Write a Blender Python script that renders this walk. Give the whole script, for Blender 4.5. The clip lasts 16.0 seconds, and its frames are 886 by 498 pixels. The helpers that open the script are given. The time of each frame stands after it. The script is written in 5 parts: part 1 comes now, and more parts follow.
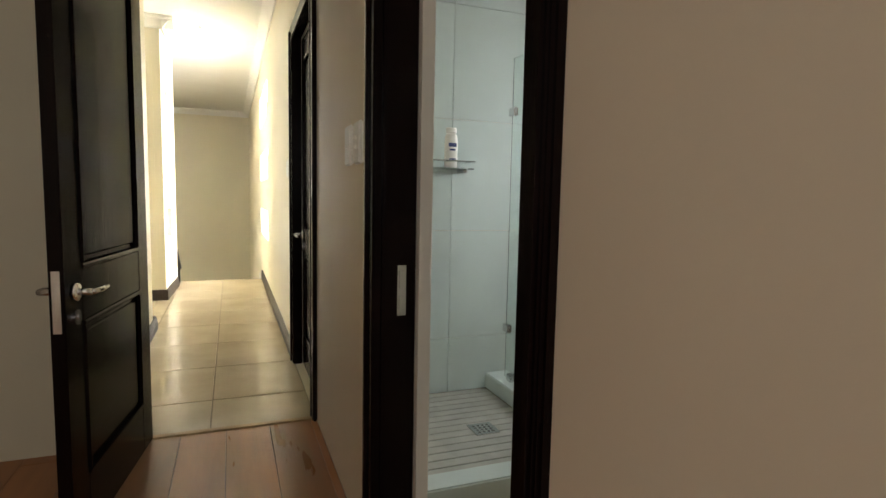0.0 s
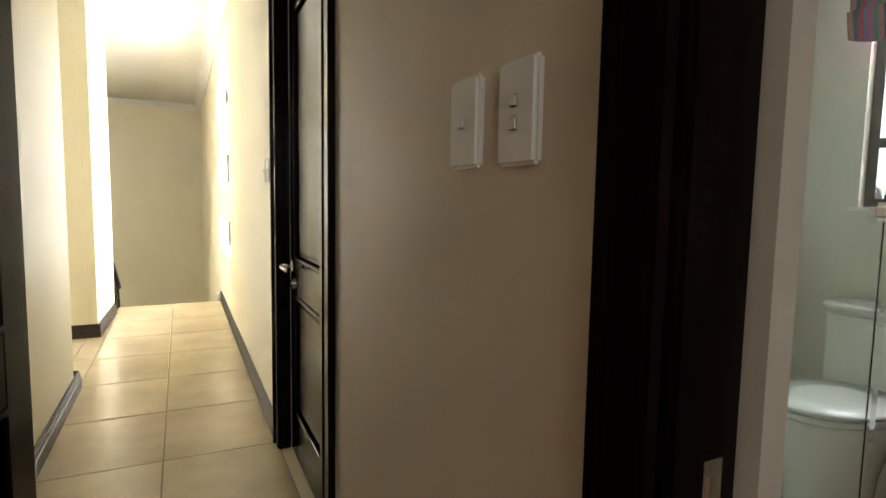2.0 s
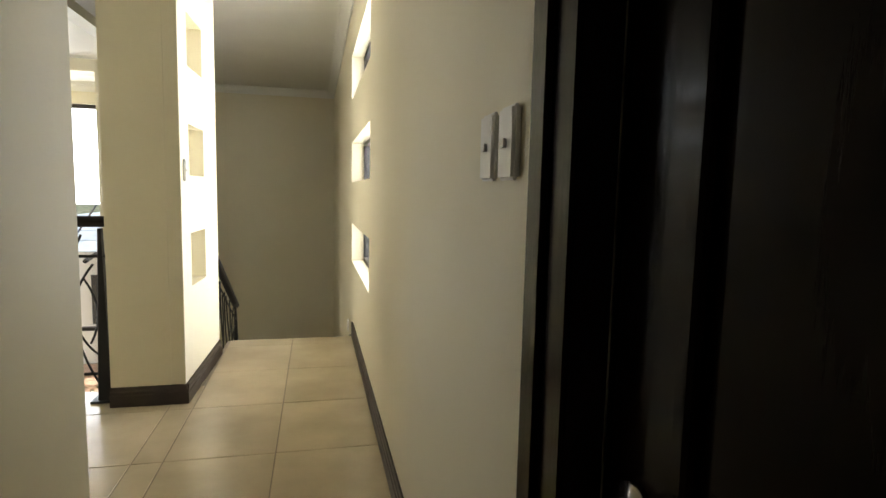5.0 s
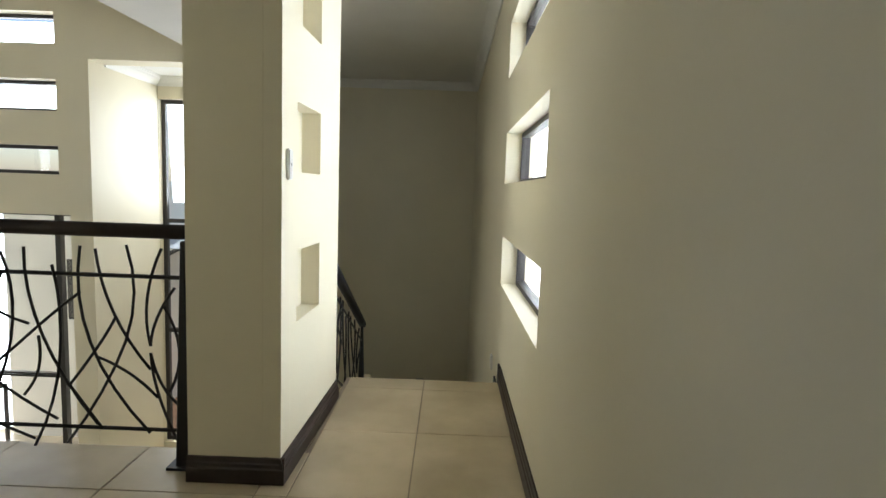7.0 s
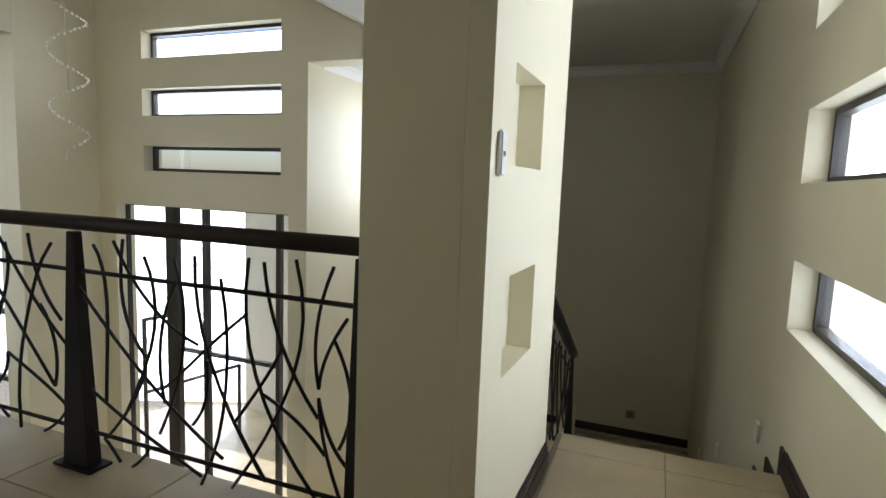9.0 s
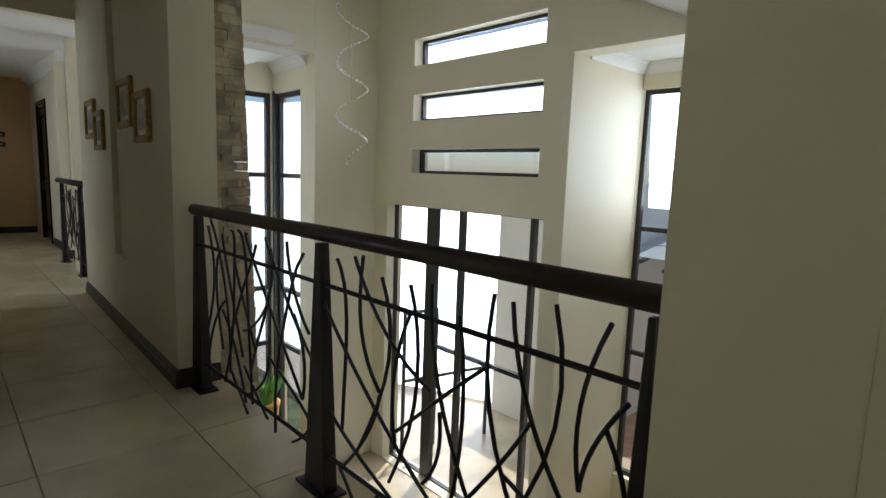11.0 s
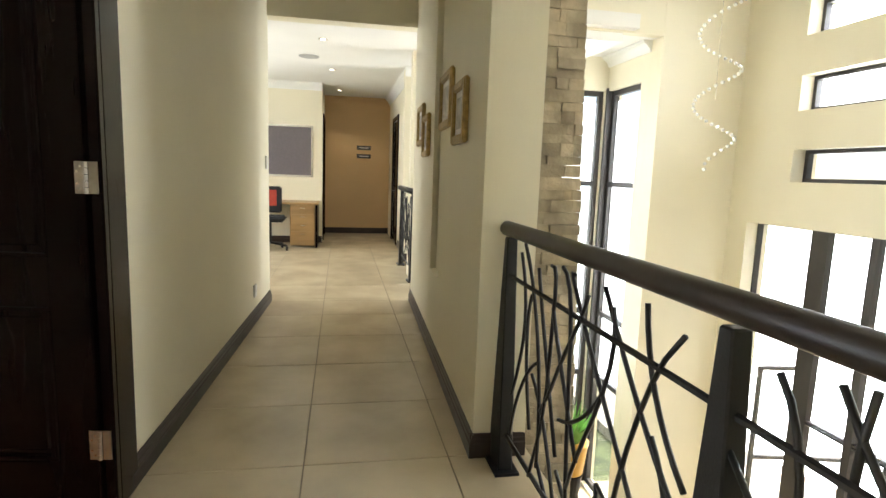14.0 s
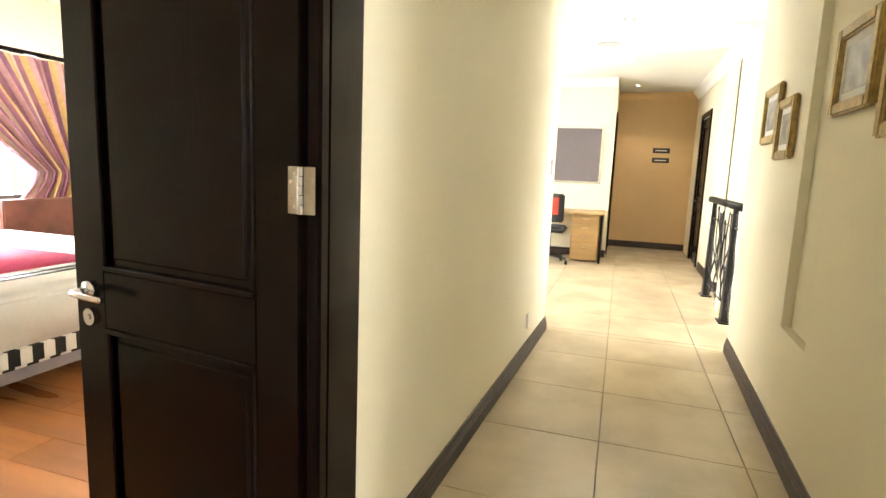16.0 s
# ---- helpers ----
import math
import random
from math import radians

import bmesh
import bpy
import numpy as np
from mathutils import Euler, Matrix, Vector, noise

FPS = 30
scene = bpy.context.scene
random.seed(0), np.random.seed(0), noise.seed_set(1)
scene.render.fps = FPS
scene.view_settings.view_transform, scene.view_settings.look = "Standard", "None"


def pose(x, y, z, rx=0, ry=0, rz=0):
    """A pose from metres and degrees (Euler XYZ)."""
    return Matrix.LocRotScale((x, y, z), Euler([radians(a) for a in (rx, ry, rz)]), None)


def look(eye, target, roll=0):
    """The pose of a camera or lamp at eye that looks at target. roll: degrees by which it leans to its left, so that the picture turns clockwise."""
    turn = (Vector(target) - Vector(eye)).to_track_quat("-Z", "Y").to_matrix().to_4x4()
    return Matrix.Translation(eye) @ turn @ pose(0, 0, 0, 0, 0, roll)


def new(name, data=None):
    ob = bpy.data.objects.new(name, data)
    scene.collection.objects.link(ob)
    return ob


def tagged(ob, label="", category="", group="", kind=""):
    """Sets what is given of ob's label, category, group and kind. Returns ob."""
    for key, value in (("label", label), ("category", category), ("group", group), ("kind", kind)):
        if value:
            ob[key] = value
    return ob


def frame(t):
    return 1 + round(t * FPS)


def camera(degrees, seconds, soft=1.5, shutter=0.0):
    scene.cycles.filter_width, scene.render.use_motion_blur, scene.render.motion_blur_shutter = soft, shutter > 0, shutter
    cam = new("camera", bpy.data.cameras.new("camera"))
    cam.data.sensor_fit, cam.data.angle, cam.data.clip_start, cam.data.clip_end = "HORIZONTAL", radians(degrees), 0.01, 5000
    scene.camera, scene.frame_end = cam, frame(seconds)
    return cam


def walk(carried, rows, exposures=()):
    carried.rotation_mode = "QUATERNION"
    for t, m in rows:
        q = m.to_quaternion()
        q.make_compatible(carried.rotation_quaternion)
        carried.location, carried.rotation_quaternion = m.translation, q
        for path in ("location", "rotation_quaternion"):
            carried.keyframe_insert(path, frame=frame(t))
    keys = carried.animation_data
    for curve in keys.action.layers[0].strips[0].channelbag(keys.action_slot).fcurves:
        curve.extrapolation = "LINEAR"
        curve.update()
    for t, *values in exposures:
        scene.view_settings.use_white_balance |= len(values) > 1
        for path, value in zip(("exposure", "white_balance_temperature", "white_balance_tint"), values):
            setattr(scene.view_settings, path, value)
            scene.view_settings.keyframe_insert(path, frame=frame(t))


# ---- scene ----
cam = camera(77.7, 16.0)
EXPOSURES = [(0, 2.1, 6900, 13), (1, 2.35, 6600, 11), (2, 2.25, 6900, 12), (4, 1.15, 6900, 12), (6.5, 0.1, 6200, 10), (9, -0.42, 5900, 10), (11.5, -0.65, 5750, 10), (12.5, 0.15, 5950, 10), (14, 1.25, 6350, 10), (15, 1.8, 6800, 12), (16, 2.35, 6800, 12)]
PATH = [
    (0, (0.355, 0.518, 1.087), (1.073, 2.376, 0.902), 1.1),
    (0.5, (0.332, 0.782, 1.090), (1.125, 2.609, 0.906), 1.0),
    (1, (0.312, 1.043, 1.091), (1.162, 2.844, 0.909), 0.9),
    (1.5, (0.317, 1.316, 1.115), (1.184, 3.110, 0.937), 0.9),
    (2, (0.340, 1.620, 1.142), (1.200, 3.416, 0.961), 1.0),
    (2.5, (0.381, 1.907, 1.163), (1.228, 3.709, 0.981), 0.8),
    (3, (0.415, 2.250, 1.141), (1.211, 4.076, 0.961), 0.4),
    (3.5, (0.428, 2.547, 1.154), (1.142, 4.406, 0.970), 0.7),
    (4, (0.448, 2.864, 1.168), (1.078, 4.753, 0.978), 0.9),
    (6.5, (0.379, 4.344, 1.195), (0.500, 6.329, 0.982), 1.9),
    (7, (0.372, 4.578, 1.192), (0.353, 6.567, 0.983), 2.0),
    (7.5, (0.329, 4.779, 1.184), (0.149, 6.759, 0.971), 1.9),
    (8, (0.261, 4.972, 1.184), (-0.085, 6.930, 0.967), 2.0),
    (8.5, (0.198, 5.150, 1.188), (-0.310, 7.072, 0.968), 2.1),
    (9, (0.134, 5.321, 1.186), (-0.582, 7.175, 0.956), 2.2),
    (11.5, (-0.334, 5.833, 1.219), (-1.919, 7.024, 0.951), 2.0),
    (12, (-0.470, 5.916, 1.211), (-2.164, 6.947, 0.945), 2.0),
    (12.5, (-0.624, 5.996, 1.213), (-2.392, 6.891, 0.946), 2.0),
    (13, (-0.774, 6.053, 1.214), (-2.600, 6.825, 0.947), 2.1),
    (13.5, (-0.958, 6.109, 1.211), (-2.850, 6.698, 0.938), 2.1),
    (14, (-1.164, 6.116, 1.198), (-3.110, 6.486, 0.924), 2.0),
    (14.5, (-1.377, 6.108, 1.209), (-3.353, 6.233, 0.928), 2.2),
    (15, (-1.602, 6.101, 1.220), (-3.577, 5.971, 0.934), 2.2),
    (15.5, (-1.812, 6.085, 1.207), (-3.755, 5.711, 0.920), 2.1),
    (16, (-2.042, 5.983, 1.206), (-3.928, 5.385, 0.912), 2.3),
]
walk(cam, [(t, look(eye, target, roll)) for t, eye, target, roll in PATH], EXPOSURES)

# ---- world and light ----
world = bpy.data.worlds.new("world")
scene.world = world
world.use_nodes = True
wn = world.node_tree
sky = wn.nodes.new("ShaderNodeTexSky")
sky.sky_type, sky.sun_disc = "NISHITA", False
sky.sun_elevation, sky.sun_rotation = radians(71.5), radians(-26.6)
wn.links.new(sky.outputs[0], wn.nodes["Background"].inputs[0])
wn.nodes["Background"].inputs[1].default_value = 0.15
sun = new("sun", bpy.data.lights.new("sun", "SUN"))
sun.data.energy, sun.data.angle, sun.data.color = 5.0, radians(0.5), (1.0, 0.95, 0.87)
sun.matrix_world = look((0, 0, 0), (0.15, -0.30, -1.0))


def area_lamp(name, x, y, z, w, h, toward, watts, color=(0.93, 0.97, 1.0)):
    ob = new(name, bpy.data.lights.new(name, "AREA"))
    ob.data.shape, ob.data.size, ob.data.size_y = "RECTANGLE", w, h
    ob.data.energy, ob.data.color = watts, color
    ob.matrix_world = look((x, y, z), (x + toward[0], y + toward[1], z + toward[2]))
    return ob


# area lamps standing in for daylight, at or outside the window openings
for zz in (0.75, 1.42, 2.12):
    area_lamp("slit_daylight", 0.94, 7.5, zz, 2.0, 0.44, (-1, 0, 0), 25)
area_lamp("tall_daylight", -2.695, 11.66, 1.55, 1.06, 1.25, (0, -1, -0.1), 25)
# added well beyond the glazing, showing through it as a white patch
area_lamp("front_daylight", -7.3, 12.4, -0.9, 2.6, 3.6, (0.45, -1, 0.08), 150)
area_lamp("corner_daylight", -7.0, 9.38, 0.4, 0.62, 3.4, (0.2, -1, 0), 15)
area_lamp("corner_side_daylight", -7.56, 8.55, 0.4, 1.2, 3.4, (1, 0.0, 0), 22)
for zz in (2.01, 2.65):
    area_lamp("clerestory_daylight", -4.6, 10.38, zz, 1.95, 0.24, (0, -1, -0.1), 9)
area_lamp("bath_daylight", 3.08, 2.68, 1.61, 0.52, 0.9, (-1, 0, -0.1), 6.5)
area_lamp("bedroom_daylight", -4.75, 0.55, 1.38, 2.8, 1.2, (0.1, 1, 0), 80)
# fill lamp in an unseen, added opening, to brighten the study
area_lamp("study_fill", -8.3, 3.24, 1.5, 1.7, 1.1, (0, 1, -0.1), 26)
# added fill lamp hung free in the second void, no window behind it
area_lamp("second_void_fill", -7.3, 8.4, 1.2, 1.2, 1.8, (0, -1, -0.1), 9)
# added fill lamp before the windowless end wall, to brighten the bedroom
area_lamp("first_bedroom_fill", -0.25, -0.95, 1.5, 1.2, 1.2, (0, 1, -0.1), 3.2)


# ---- materials ----
def mat(name, base, rough=0.6, metal=0.0, var=0.06, scale=6.0, bump=0.0, bscale=80.0, second=None, stretch=(1, 1, 1), spec=0.5, rand=0.0, coat=0.0):
    m = bpy.data.materials.new(name)
    m.use_nodes = True
    nt = m.node_tree
    b = nt.nodes["Principled BSDF"]
    b.inputs["Roughness"].default_value, b.inputs["Metallic"].default_value = rough, metal
    b.inputs["Specular IOR Level"].default_value = spec
    b.inputs["Coat Weight"].default_value = coat
    tc = nt.nodes.new("ShaderNodeTexCoord")
    mp = nt.nodes.new("ShaderNodeMapping")
    mp.inputs["Scale"].default_value = stretch
    geo = nt.nodes.new("ShaderNodeNewGeometry")
    nt.links.new(geo.outputs["Position"], mp.inputs["Vector"])
    n1 = nt.nodes.new("ShaderNodeTexNoise")
    n1.inputs["Scale"].default_value, n1.inputs["Detail"].default_value = scale, 6
    nt.links.new(mp.outputs[0], n1.inputs["Vector"])
    ramp = nt.nodes.new("ShaderNodeValToRGB")
    lo = second if second else tuple(max(0, c * (1 - 2 * var)) for c in base)
    ramp.color_ramp.elements[0].color, ramp.color_ramp.elements[1].color = (*lo, 1), (*base, 1)
    ramp.color_ramp.elements[0].position, ramp.color_ramp.elements[1].position = 0.35, 0.65
    nt.links.new(n1.outputs["Fac"], ramp.inputs[0])
    out = ramp.outputs[0]
    if rand:
        info = nt.nodes.new("ShaderNodeObjectInfo")
        hsv = nt.nodes.new("ShaderNodeHueSaturation")
        mr = nt.nodes.new("ShaderNodeMapRange")
        mr.inputs["To Min"].default_value, mr.inputs["To Max"].default_value = 1 - rand, 1 + rand
        nt.links.new(info.outputs["Random"], mr.inputs["Value"])
        nt.links.new(mr.outputs[0], hsv.inputs["Value"])
        nt.links.new(out, hsv.inputs["Color"])
        out = hsv.outputs[0]
    nt.links.new(out, b.inputs["Base Color"])
    rr = nt.nodes.new("ShaderNodeMapRange")
    rr.inputs["To Min"].default_value, rr.inputs["To Max"].default_value = max(0.02, rough * 0.85), min(1, rough * 1.2)
    nt.links.new(n1.outputs["Fac"], rr.inputs["Value"])
    nt.links.new(rr.outputs[0], b.inputs["Roughness"])
    if bump:
        n2 = nt.nodes.new("ShaderNodeTexNoise")
        n2.inputs["Scale"].default_value, n2.inputs["Detail"].default_value = bscale, 4
        nt.links.new(mp.outputs[0], n2.inputs["Vector"])
        bp = nt.nodes.new("ShaderNodeBump")
        bp.inputs["Strength"].default_value, bp.inputs["Distance"].default_value = bump, 0.01
        nt.links.new(n2.outputs["Fac"], bp.inputs["Height"])
        nt.links.new(bp.outputs[0], b.inputs["Normal"])
    return m


def stripes(name, colors, per, rough=0.85, vec=(1, 0, 0)):
    m = mat(name, colors[0], rough)
    nt = m.node_tree
    geo = nt.nodes.new("ShaderNodeNewGeometry")
    dot = nt.nodes.new("ShaderNodeVectorMath")
    dot.operation = "DOT_PRODUCT"
    dot.inputs[1].default_value = vec
    nt.links.new(geo.outputs["Position"], dot.inputs[0])
    div = nt.nodes.new("ShaderNodeMath")
    div.operation = "DIVIDE"
    div.inputs[1].default_value = per
    fr = nt.nodes.new("ShaderNodeMath")
    fr.operation = "FRACT"
    nt.links.new(dot.outputs["Value"], div.inputs[0])
    nt.links.new(div.outputs[0], fr.inputs[0])
    ramp = nt.nodes.new("ShaderNodeValToRGB")
    ramp.color_ramp.interpolation = "CONSTANT"
    el = ramp.color_ramp.elements
    while len(el) < len(colors):
        el.new(0.5)
    for i, c in enumerate(colors):
        el[i].position = i / len(colors)
        el[i].color = (*c, 1)
    nt.links.new(fr.outputs[0], ramp.inputs[0])
    nt.links.new(ramp.outputs[0], nt.nodes["Principled BSDF"].inputs["Base Color"])
    return m


def glass(name, tint=(1, 1, 1), rough=0.0):
    m = bpy.data.materials.new(name)
    m.use_nodes = True
    b = m.node_tree.nodes["Principled BSDF"]
    b.inputs["Base Color"].default_value = (*tint, 1)
    b.inputs["Transmission Weight"].default_value = 1.0
    b.inputs["Roughness"].default_value = rough
    b.inputs["IOR"].default_value = 1.45
    return m


def glowing(name, color, strength):
    m = bpy.data.materials.new(name)
    m.use_nodes = True
    b = m.node_tree.nodes["Principled BSDF"]
    b.inputs["Emission Color"].default_value = (*color, 1)
    b.inputs["Emission Strength"].default_value = strength
    return m


PLASTER = mat("cream_plaster", (0.78, 0.72, 0.545), 0.55, var=0.025, scale=1.3, bump=0.06, bscale=45)
WHITE = mat("white_ceiling", (0.82, 0.81, 0.76), 0.8, var=0.02, scale=2)
TAN = mat("tan_plaster", (0.66, 0.45, 0.23), 0.6, var=0.04, scale=1.5, bump=0.05)
# plaster copy whose warmer hue stands in for light off the wood floor
WARMBOUNCE = mat("floor_bounce_plaster", (0.76, 0.652, 0.505), 0.6, var=0.03, scale=1.3, bump=0.06, bscale=45)
BATHWALL = mat("bath_plaster", (0.72, 0.68, 0.60), 0.5, var=0.02, scale=2)
TILE = mat("cream_porcelain", (0.60, 0.50, 0.34), 0.24, var=0.10, scale=2.6, bump=0.01, rand=0.05)
GROUT = mat("grout", (0.26, 0.21, 0.15), 0.9)
DARKWOOD = mat("dark_stained_wood", (0.007, 0.0033, 0.0028), 0.22, var=0.12, scale=14, stretch=(1, 1, 0.10), bump=0.03, bscale=90, spec=0.10, coat=0.03)
SKIRT = mat("dark_skirting", (0.035, 0.020, 0.016), 0.4, var=0.2, scale=12)
WOOD = mat("wood_plank", (0.46, 0.185, 0.06), 0.28, var=0.2, scale=7, stretch=(1, 0.12, 1), rand=0.18, bump=0.03)
METALBLACK = mat("black_steel", (0.012, 0.011, 0.0115), 0.45, metal=0.1, var=0.2, scale=30, bump=0.08, bscale=150)
CHROME = mat("satin_chrome", (0.72, 0.72, 0.72), 0.22, metal=1.0, var=0.05)
BRASS = mat("hinge_steel", (0.46, 0.43, 0.37), 0.36, metal=1.0, var=0.08, scale=40)
ALU = mat("bronze_aluminium", (0.05, 0.045, 0.042), 0.4, metal=0.2, var=0.1)
PLASTIC = mat("white_plastic", (0.80, 0.79, 0.75), 0.35, var=0.02)
CERAMIC = mat("white_ceramic", (0.82, 0.83, 0.83), 0.12, var=0.01, coat=0.4)
BATHTILE = mat("pale_bath_tile", (0.54, 0.63, 0.61), 0.36, var=0.03, scale=3, rand=0.015)
MOSAIC = mat("shower_floor_tile", (0.40, 0.40, 0.36), 0.45, var=0.1, scale=10, rand=0.05)
GLASS = glass("window_glass")
SHOWERGLASS = glass("shower_glass", (0.90, 0.98, 0.96))
FROST = mat("etched_band", (0.46, 0.52, 0.51), 0.5, var=0.02)
TOWEL = mat("lime_towel", (0.55, 0.74, 0.10), 0.95, var=0.12, scale=30, bump=0.8, bscale=260)
STONE = mat("sandstone_ledge", (0.50, 0.41, 0.27), 0.85, var=0.2, scale=9, bump=0.6, bscale=35, rand=0.22)
GILT = mat("gilt_frame", (0.46, 0.31, 0.09), 0.4, metal=0.3, var=0.2, scale=40, bump=0.3, bscale=120)
PHOTO = mat("photo_print", (0.42, 0.40, 0.38), 0.3, var=0.4, scale=14)
OAK = mat("light_oak_veneer", (0.50, 0.32, 0.14), 0.45, var=0.12, scale=8, stretch=(1, 0.15, 1))
PINFELT = mat("grey_felt", (0.16, 0.14, 0.145), 0.95, var=0.05, scale=40, bump=0.1)
FABRIC = mat("black_fabric", (0.02, 0.02, 0.022), 0.9, var=0.1, scale=40)
REDFAB = mat("red_fabric", (0.40, 0.05, 0.03), 0.9, var=0.1, scale=40)
SHEET = mat("white_duvet", (0.80, 0.78, 0.76), 0.9, var=0.03, scale=4, bump=0.2, bscale=12)
PINK = mat("pink_throw", (0.62, 0.06, 0.16), 0.95, var=0.12, scale=25, bump=0.5, bscale=120)
BANDS = stripes("black_white_stripe", [(0.75, 0.74, 0.72), (0.02, 0.02, 0.02)], 0.09, vec=(0.8, 0.6, 0))
CURTAIN = [mat("curtain_" + n, c, 0.85, var=0.08, scale=30, bump=0.2, bscale=200) for n, c in (("mauve", (0.42, 0.20, 0.27)), ("rose", (0.62, 0.36, 0.36)), ("gold", (0.66, 0.46, 0.20)), ("plum", (0.33, 0.15, 0.24)), ("cream", (0.74, 0.60, 0.50)))]
BLINDMAT = stripes("striped_blind", [(0.34, 0.05, 0.08), (0.05, 0.10, 0.20), (0.42, 0.16, 0.14), (0.08, 0.20, 0.20), (0.38, 0.10, 0.20), (0.16, 0.12, 0.28)], 0.11, vec=(0, 1, 0))
CRYSTAL = mat("crystal_bead", (0.93, 0.93, 0.91), 0.06, metal=0.35, var=0.01, coat=0.8)
RENDERWALL = mat("white_render", (0.80, 0.78, 0.72), 0.8, var=0.03, scale=1.5)
DECK = mat("red_deck", (0.22, 0.075, 0.04), 0.4, var=0.2, scale=6, rand=0.15)
PAVER = mat("terracotta_paver", (0.62, 0.38, 0.25), 0.6, var=0.12, scale=5, rand=0.1)
SOIL = mat("pale_gravel", (0.50, 0.45, 0.38), 0.9, var=0.25, scale=20, bump=0.8, bscale=40)
LEAF = mat("green_leaf", (0.06, 0.15, 0.03), 0.6, var=0.3, scale=15)
POT = mat("ochre_pot", (0.62, 0.34, 0.05), 0.5, var=0.1)
CANOPY = mat("canopy_panel", (0.40, 0.46, 0.50), 0.3, var=0.1)
LAMP = glowing("lamp_glow", (1.0, 0.93, 0.82), 4.0)
BLACKGLOSS = mat("black_letter", (0.012, 0.012, 0.012), 0.4)
WALNUT = mat("wenge_vanity", (0.016, 0.011, 0.011), 0.4, var=0.2, scale=10, spec=0.3)
STONETOP = mat("vanity_top", (0.72, 0.70, 0.66), 0.25, var=0.08, scale=12)
TEAL = mat("teal_glass", (0.10, 0.30, 0.33), 0.2)
GREENCAP = mat("green_plastic", (0.02, 0.14, 0.09), 0.4)
PAPER = mat("paper_roll", (0.82, 0.82, 0.80), 0.95, var=0.02)


# ---- mesh helpers ----
def box(bm, x0, x1, y0, y1, z0, z1, m=None):
    r = bmesh.ops.create_cube(bm, size=1)
    t = Matrix.Translation(((x0 + x1) / 2, (y0 + y1) / 2, (z0 + z1) / 2)) @ Matrix.Diagonal((abs(x1 - x0), abs(y1 - y0), abs(z1 - z0), 1))
    bmesh.ops.transform(bm, matrix=(m @ t) if m else t, verts=r["verts"])
    return r["verts"]


def cyl(bm, p0, p1, r0, r1=None, seg=12):
    p0, p1 = Vector(p0), Vector(p1)
    d = p1 - p0
    r = bmesh.ops.create_cone(bm, cap_ends=True, segments=seg, radius1=r0, radius2=r0 if r1 is None else r1, depth=d.length)
    q = d.to_track_quat("Z", "Y").to_matrix().to_4x4()
    bmesh.ops.transform(bm, matrix=Matrix.Translation((p0 + p1) / 2) @ q, verts=r["verts"])
    return r["verts"]


def tube(bm, pts, rad, seg=6):
    pts = [Vector(p) for p in pts]
    rings = []
    for i, p in enumerate(pts):
        d = (pts[min(i + 1, len(pts) - 1)] - pts[max(i - 1, 0)]).normalized()
        ref = Vector((0, 1, 0)) if abs(d.y) < 0.9 else Vector((1, 0, 0))
        u = d.cross(ref).normalized()
        v = d.cross(u)
        rings.append([bm.verts.new(p + rad * (math.cos(a) * u + math.sin(a) * v)) for a in (2 * math.pi * k / seg for k in range(seg))])
    for a, b in zip(rings, rings[1:]):
        for k in range(seg):
            bm.faces.new((a[k], a[(k + 1) % seg], b[(k + 1) % seg], b[k]))
    bm.faces.new(rings[0][::-1])
    bm.faces.new(rings[-1])


def lathe(bm, profile, cx, cy, seg=24, sx=1.0, sy=1.0):
    rings = []
    for r, z in profile:
        rings.append([bm.verts.new((cx + sx * r * math.cos(2 * math.pi * k / seg), cy + sy * r * math.sin(2 * math.pi * k / seg), z)) for k in range(seg)])
    for a, b in zip(rings, rings[1:]):
        for k in range(seg):
            bm.faces.new((a[k], a[(k + 1) % seg], b[(k + 1) % seg], b[k]))
    bm.faces.new(rings[0][::-1])
    bm.faces.new(rings[-1])


def bev(bm, w, seg=2):
    bmesh.ops.bevel(bm, geom=bm.edges[:], offset=w, segments=seg, affect="EDGES", clamp_overlap=True)


def part(name, bm, material, parent=None, label="", smooth=False):
    me = bpy.data.meshes.new(name)
    bmesh.ops.recalc_face_normals(bm, faces=bm.faces[:])
    if smooth:
        for f in bm.faces:
            f.smooth = True
    bm.to_mesh(me)
    bm.free()
    me.materials.append(material)
    ob = new(name, me)
    if parent:
        ob.parent = parent
        ob.matrix_parent_inverse = parent.matrix_basis.inverted()
    if label:
        ob["label"] = label
    return ob


def pbox(name, dims, material, parent=None, bevel=0.0, label="", m=None):
    bm = bmesh.new()
    box(bm, *dims)
    if bevel:
        bev(bm, bevel)
    if m:
        bmesh.ops.transform(bm, matrix=m, verts=bm.verts[:])
    return part(name, bm, material, parent, label)


def thing(name, at, label, category, group="", kind=""):
    ob = new(name)
    ob.empty_display_size = 0.1
    ob.matrix_basis = at if isinstance(at, Matrix) else Matrix.Translation(at)
    return tagged(ob, label, category, group, kind)


def local(name, bm, material, parent, label="", smooth=False):
    """A part whose mesh is given in the parent's own axes."""
    ob = part(name, bm, material, parent, label, smooth)
    ob.matrix_parent_inverse = Matrix.Identity(4)
    return ob


def lbox(name, dims, material, parent, bevel=0.0, label=""):
    bm = bmesh.new()
    box(bm, *dims)
    if bevel:
        bev(bm, bevel)
    return local(name, bm, material, parent, label)


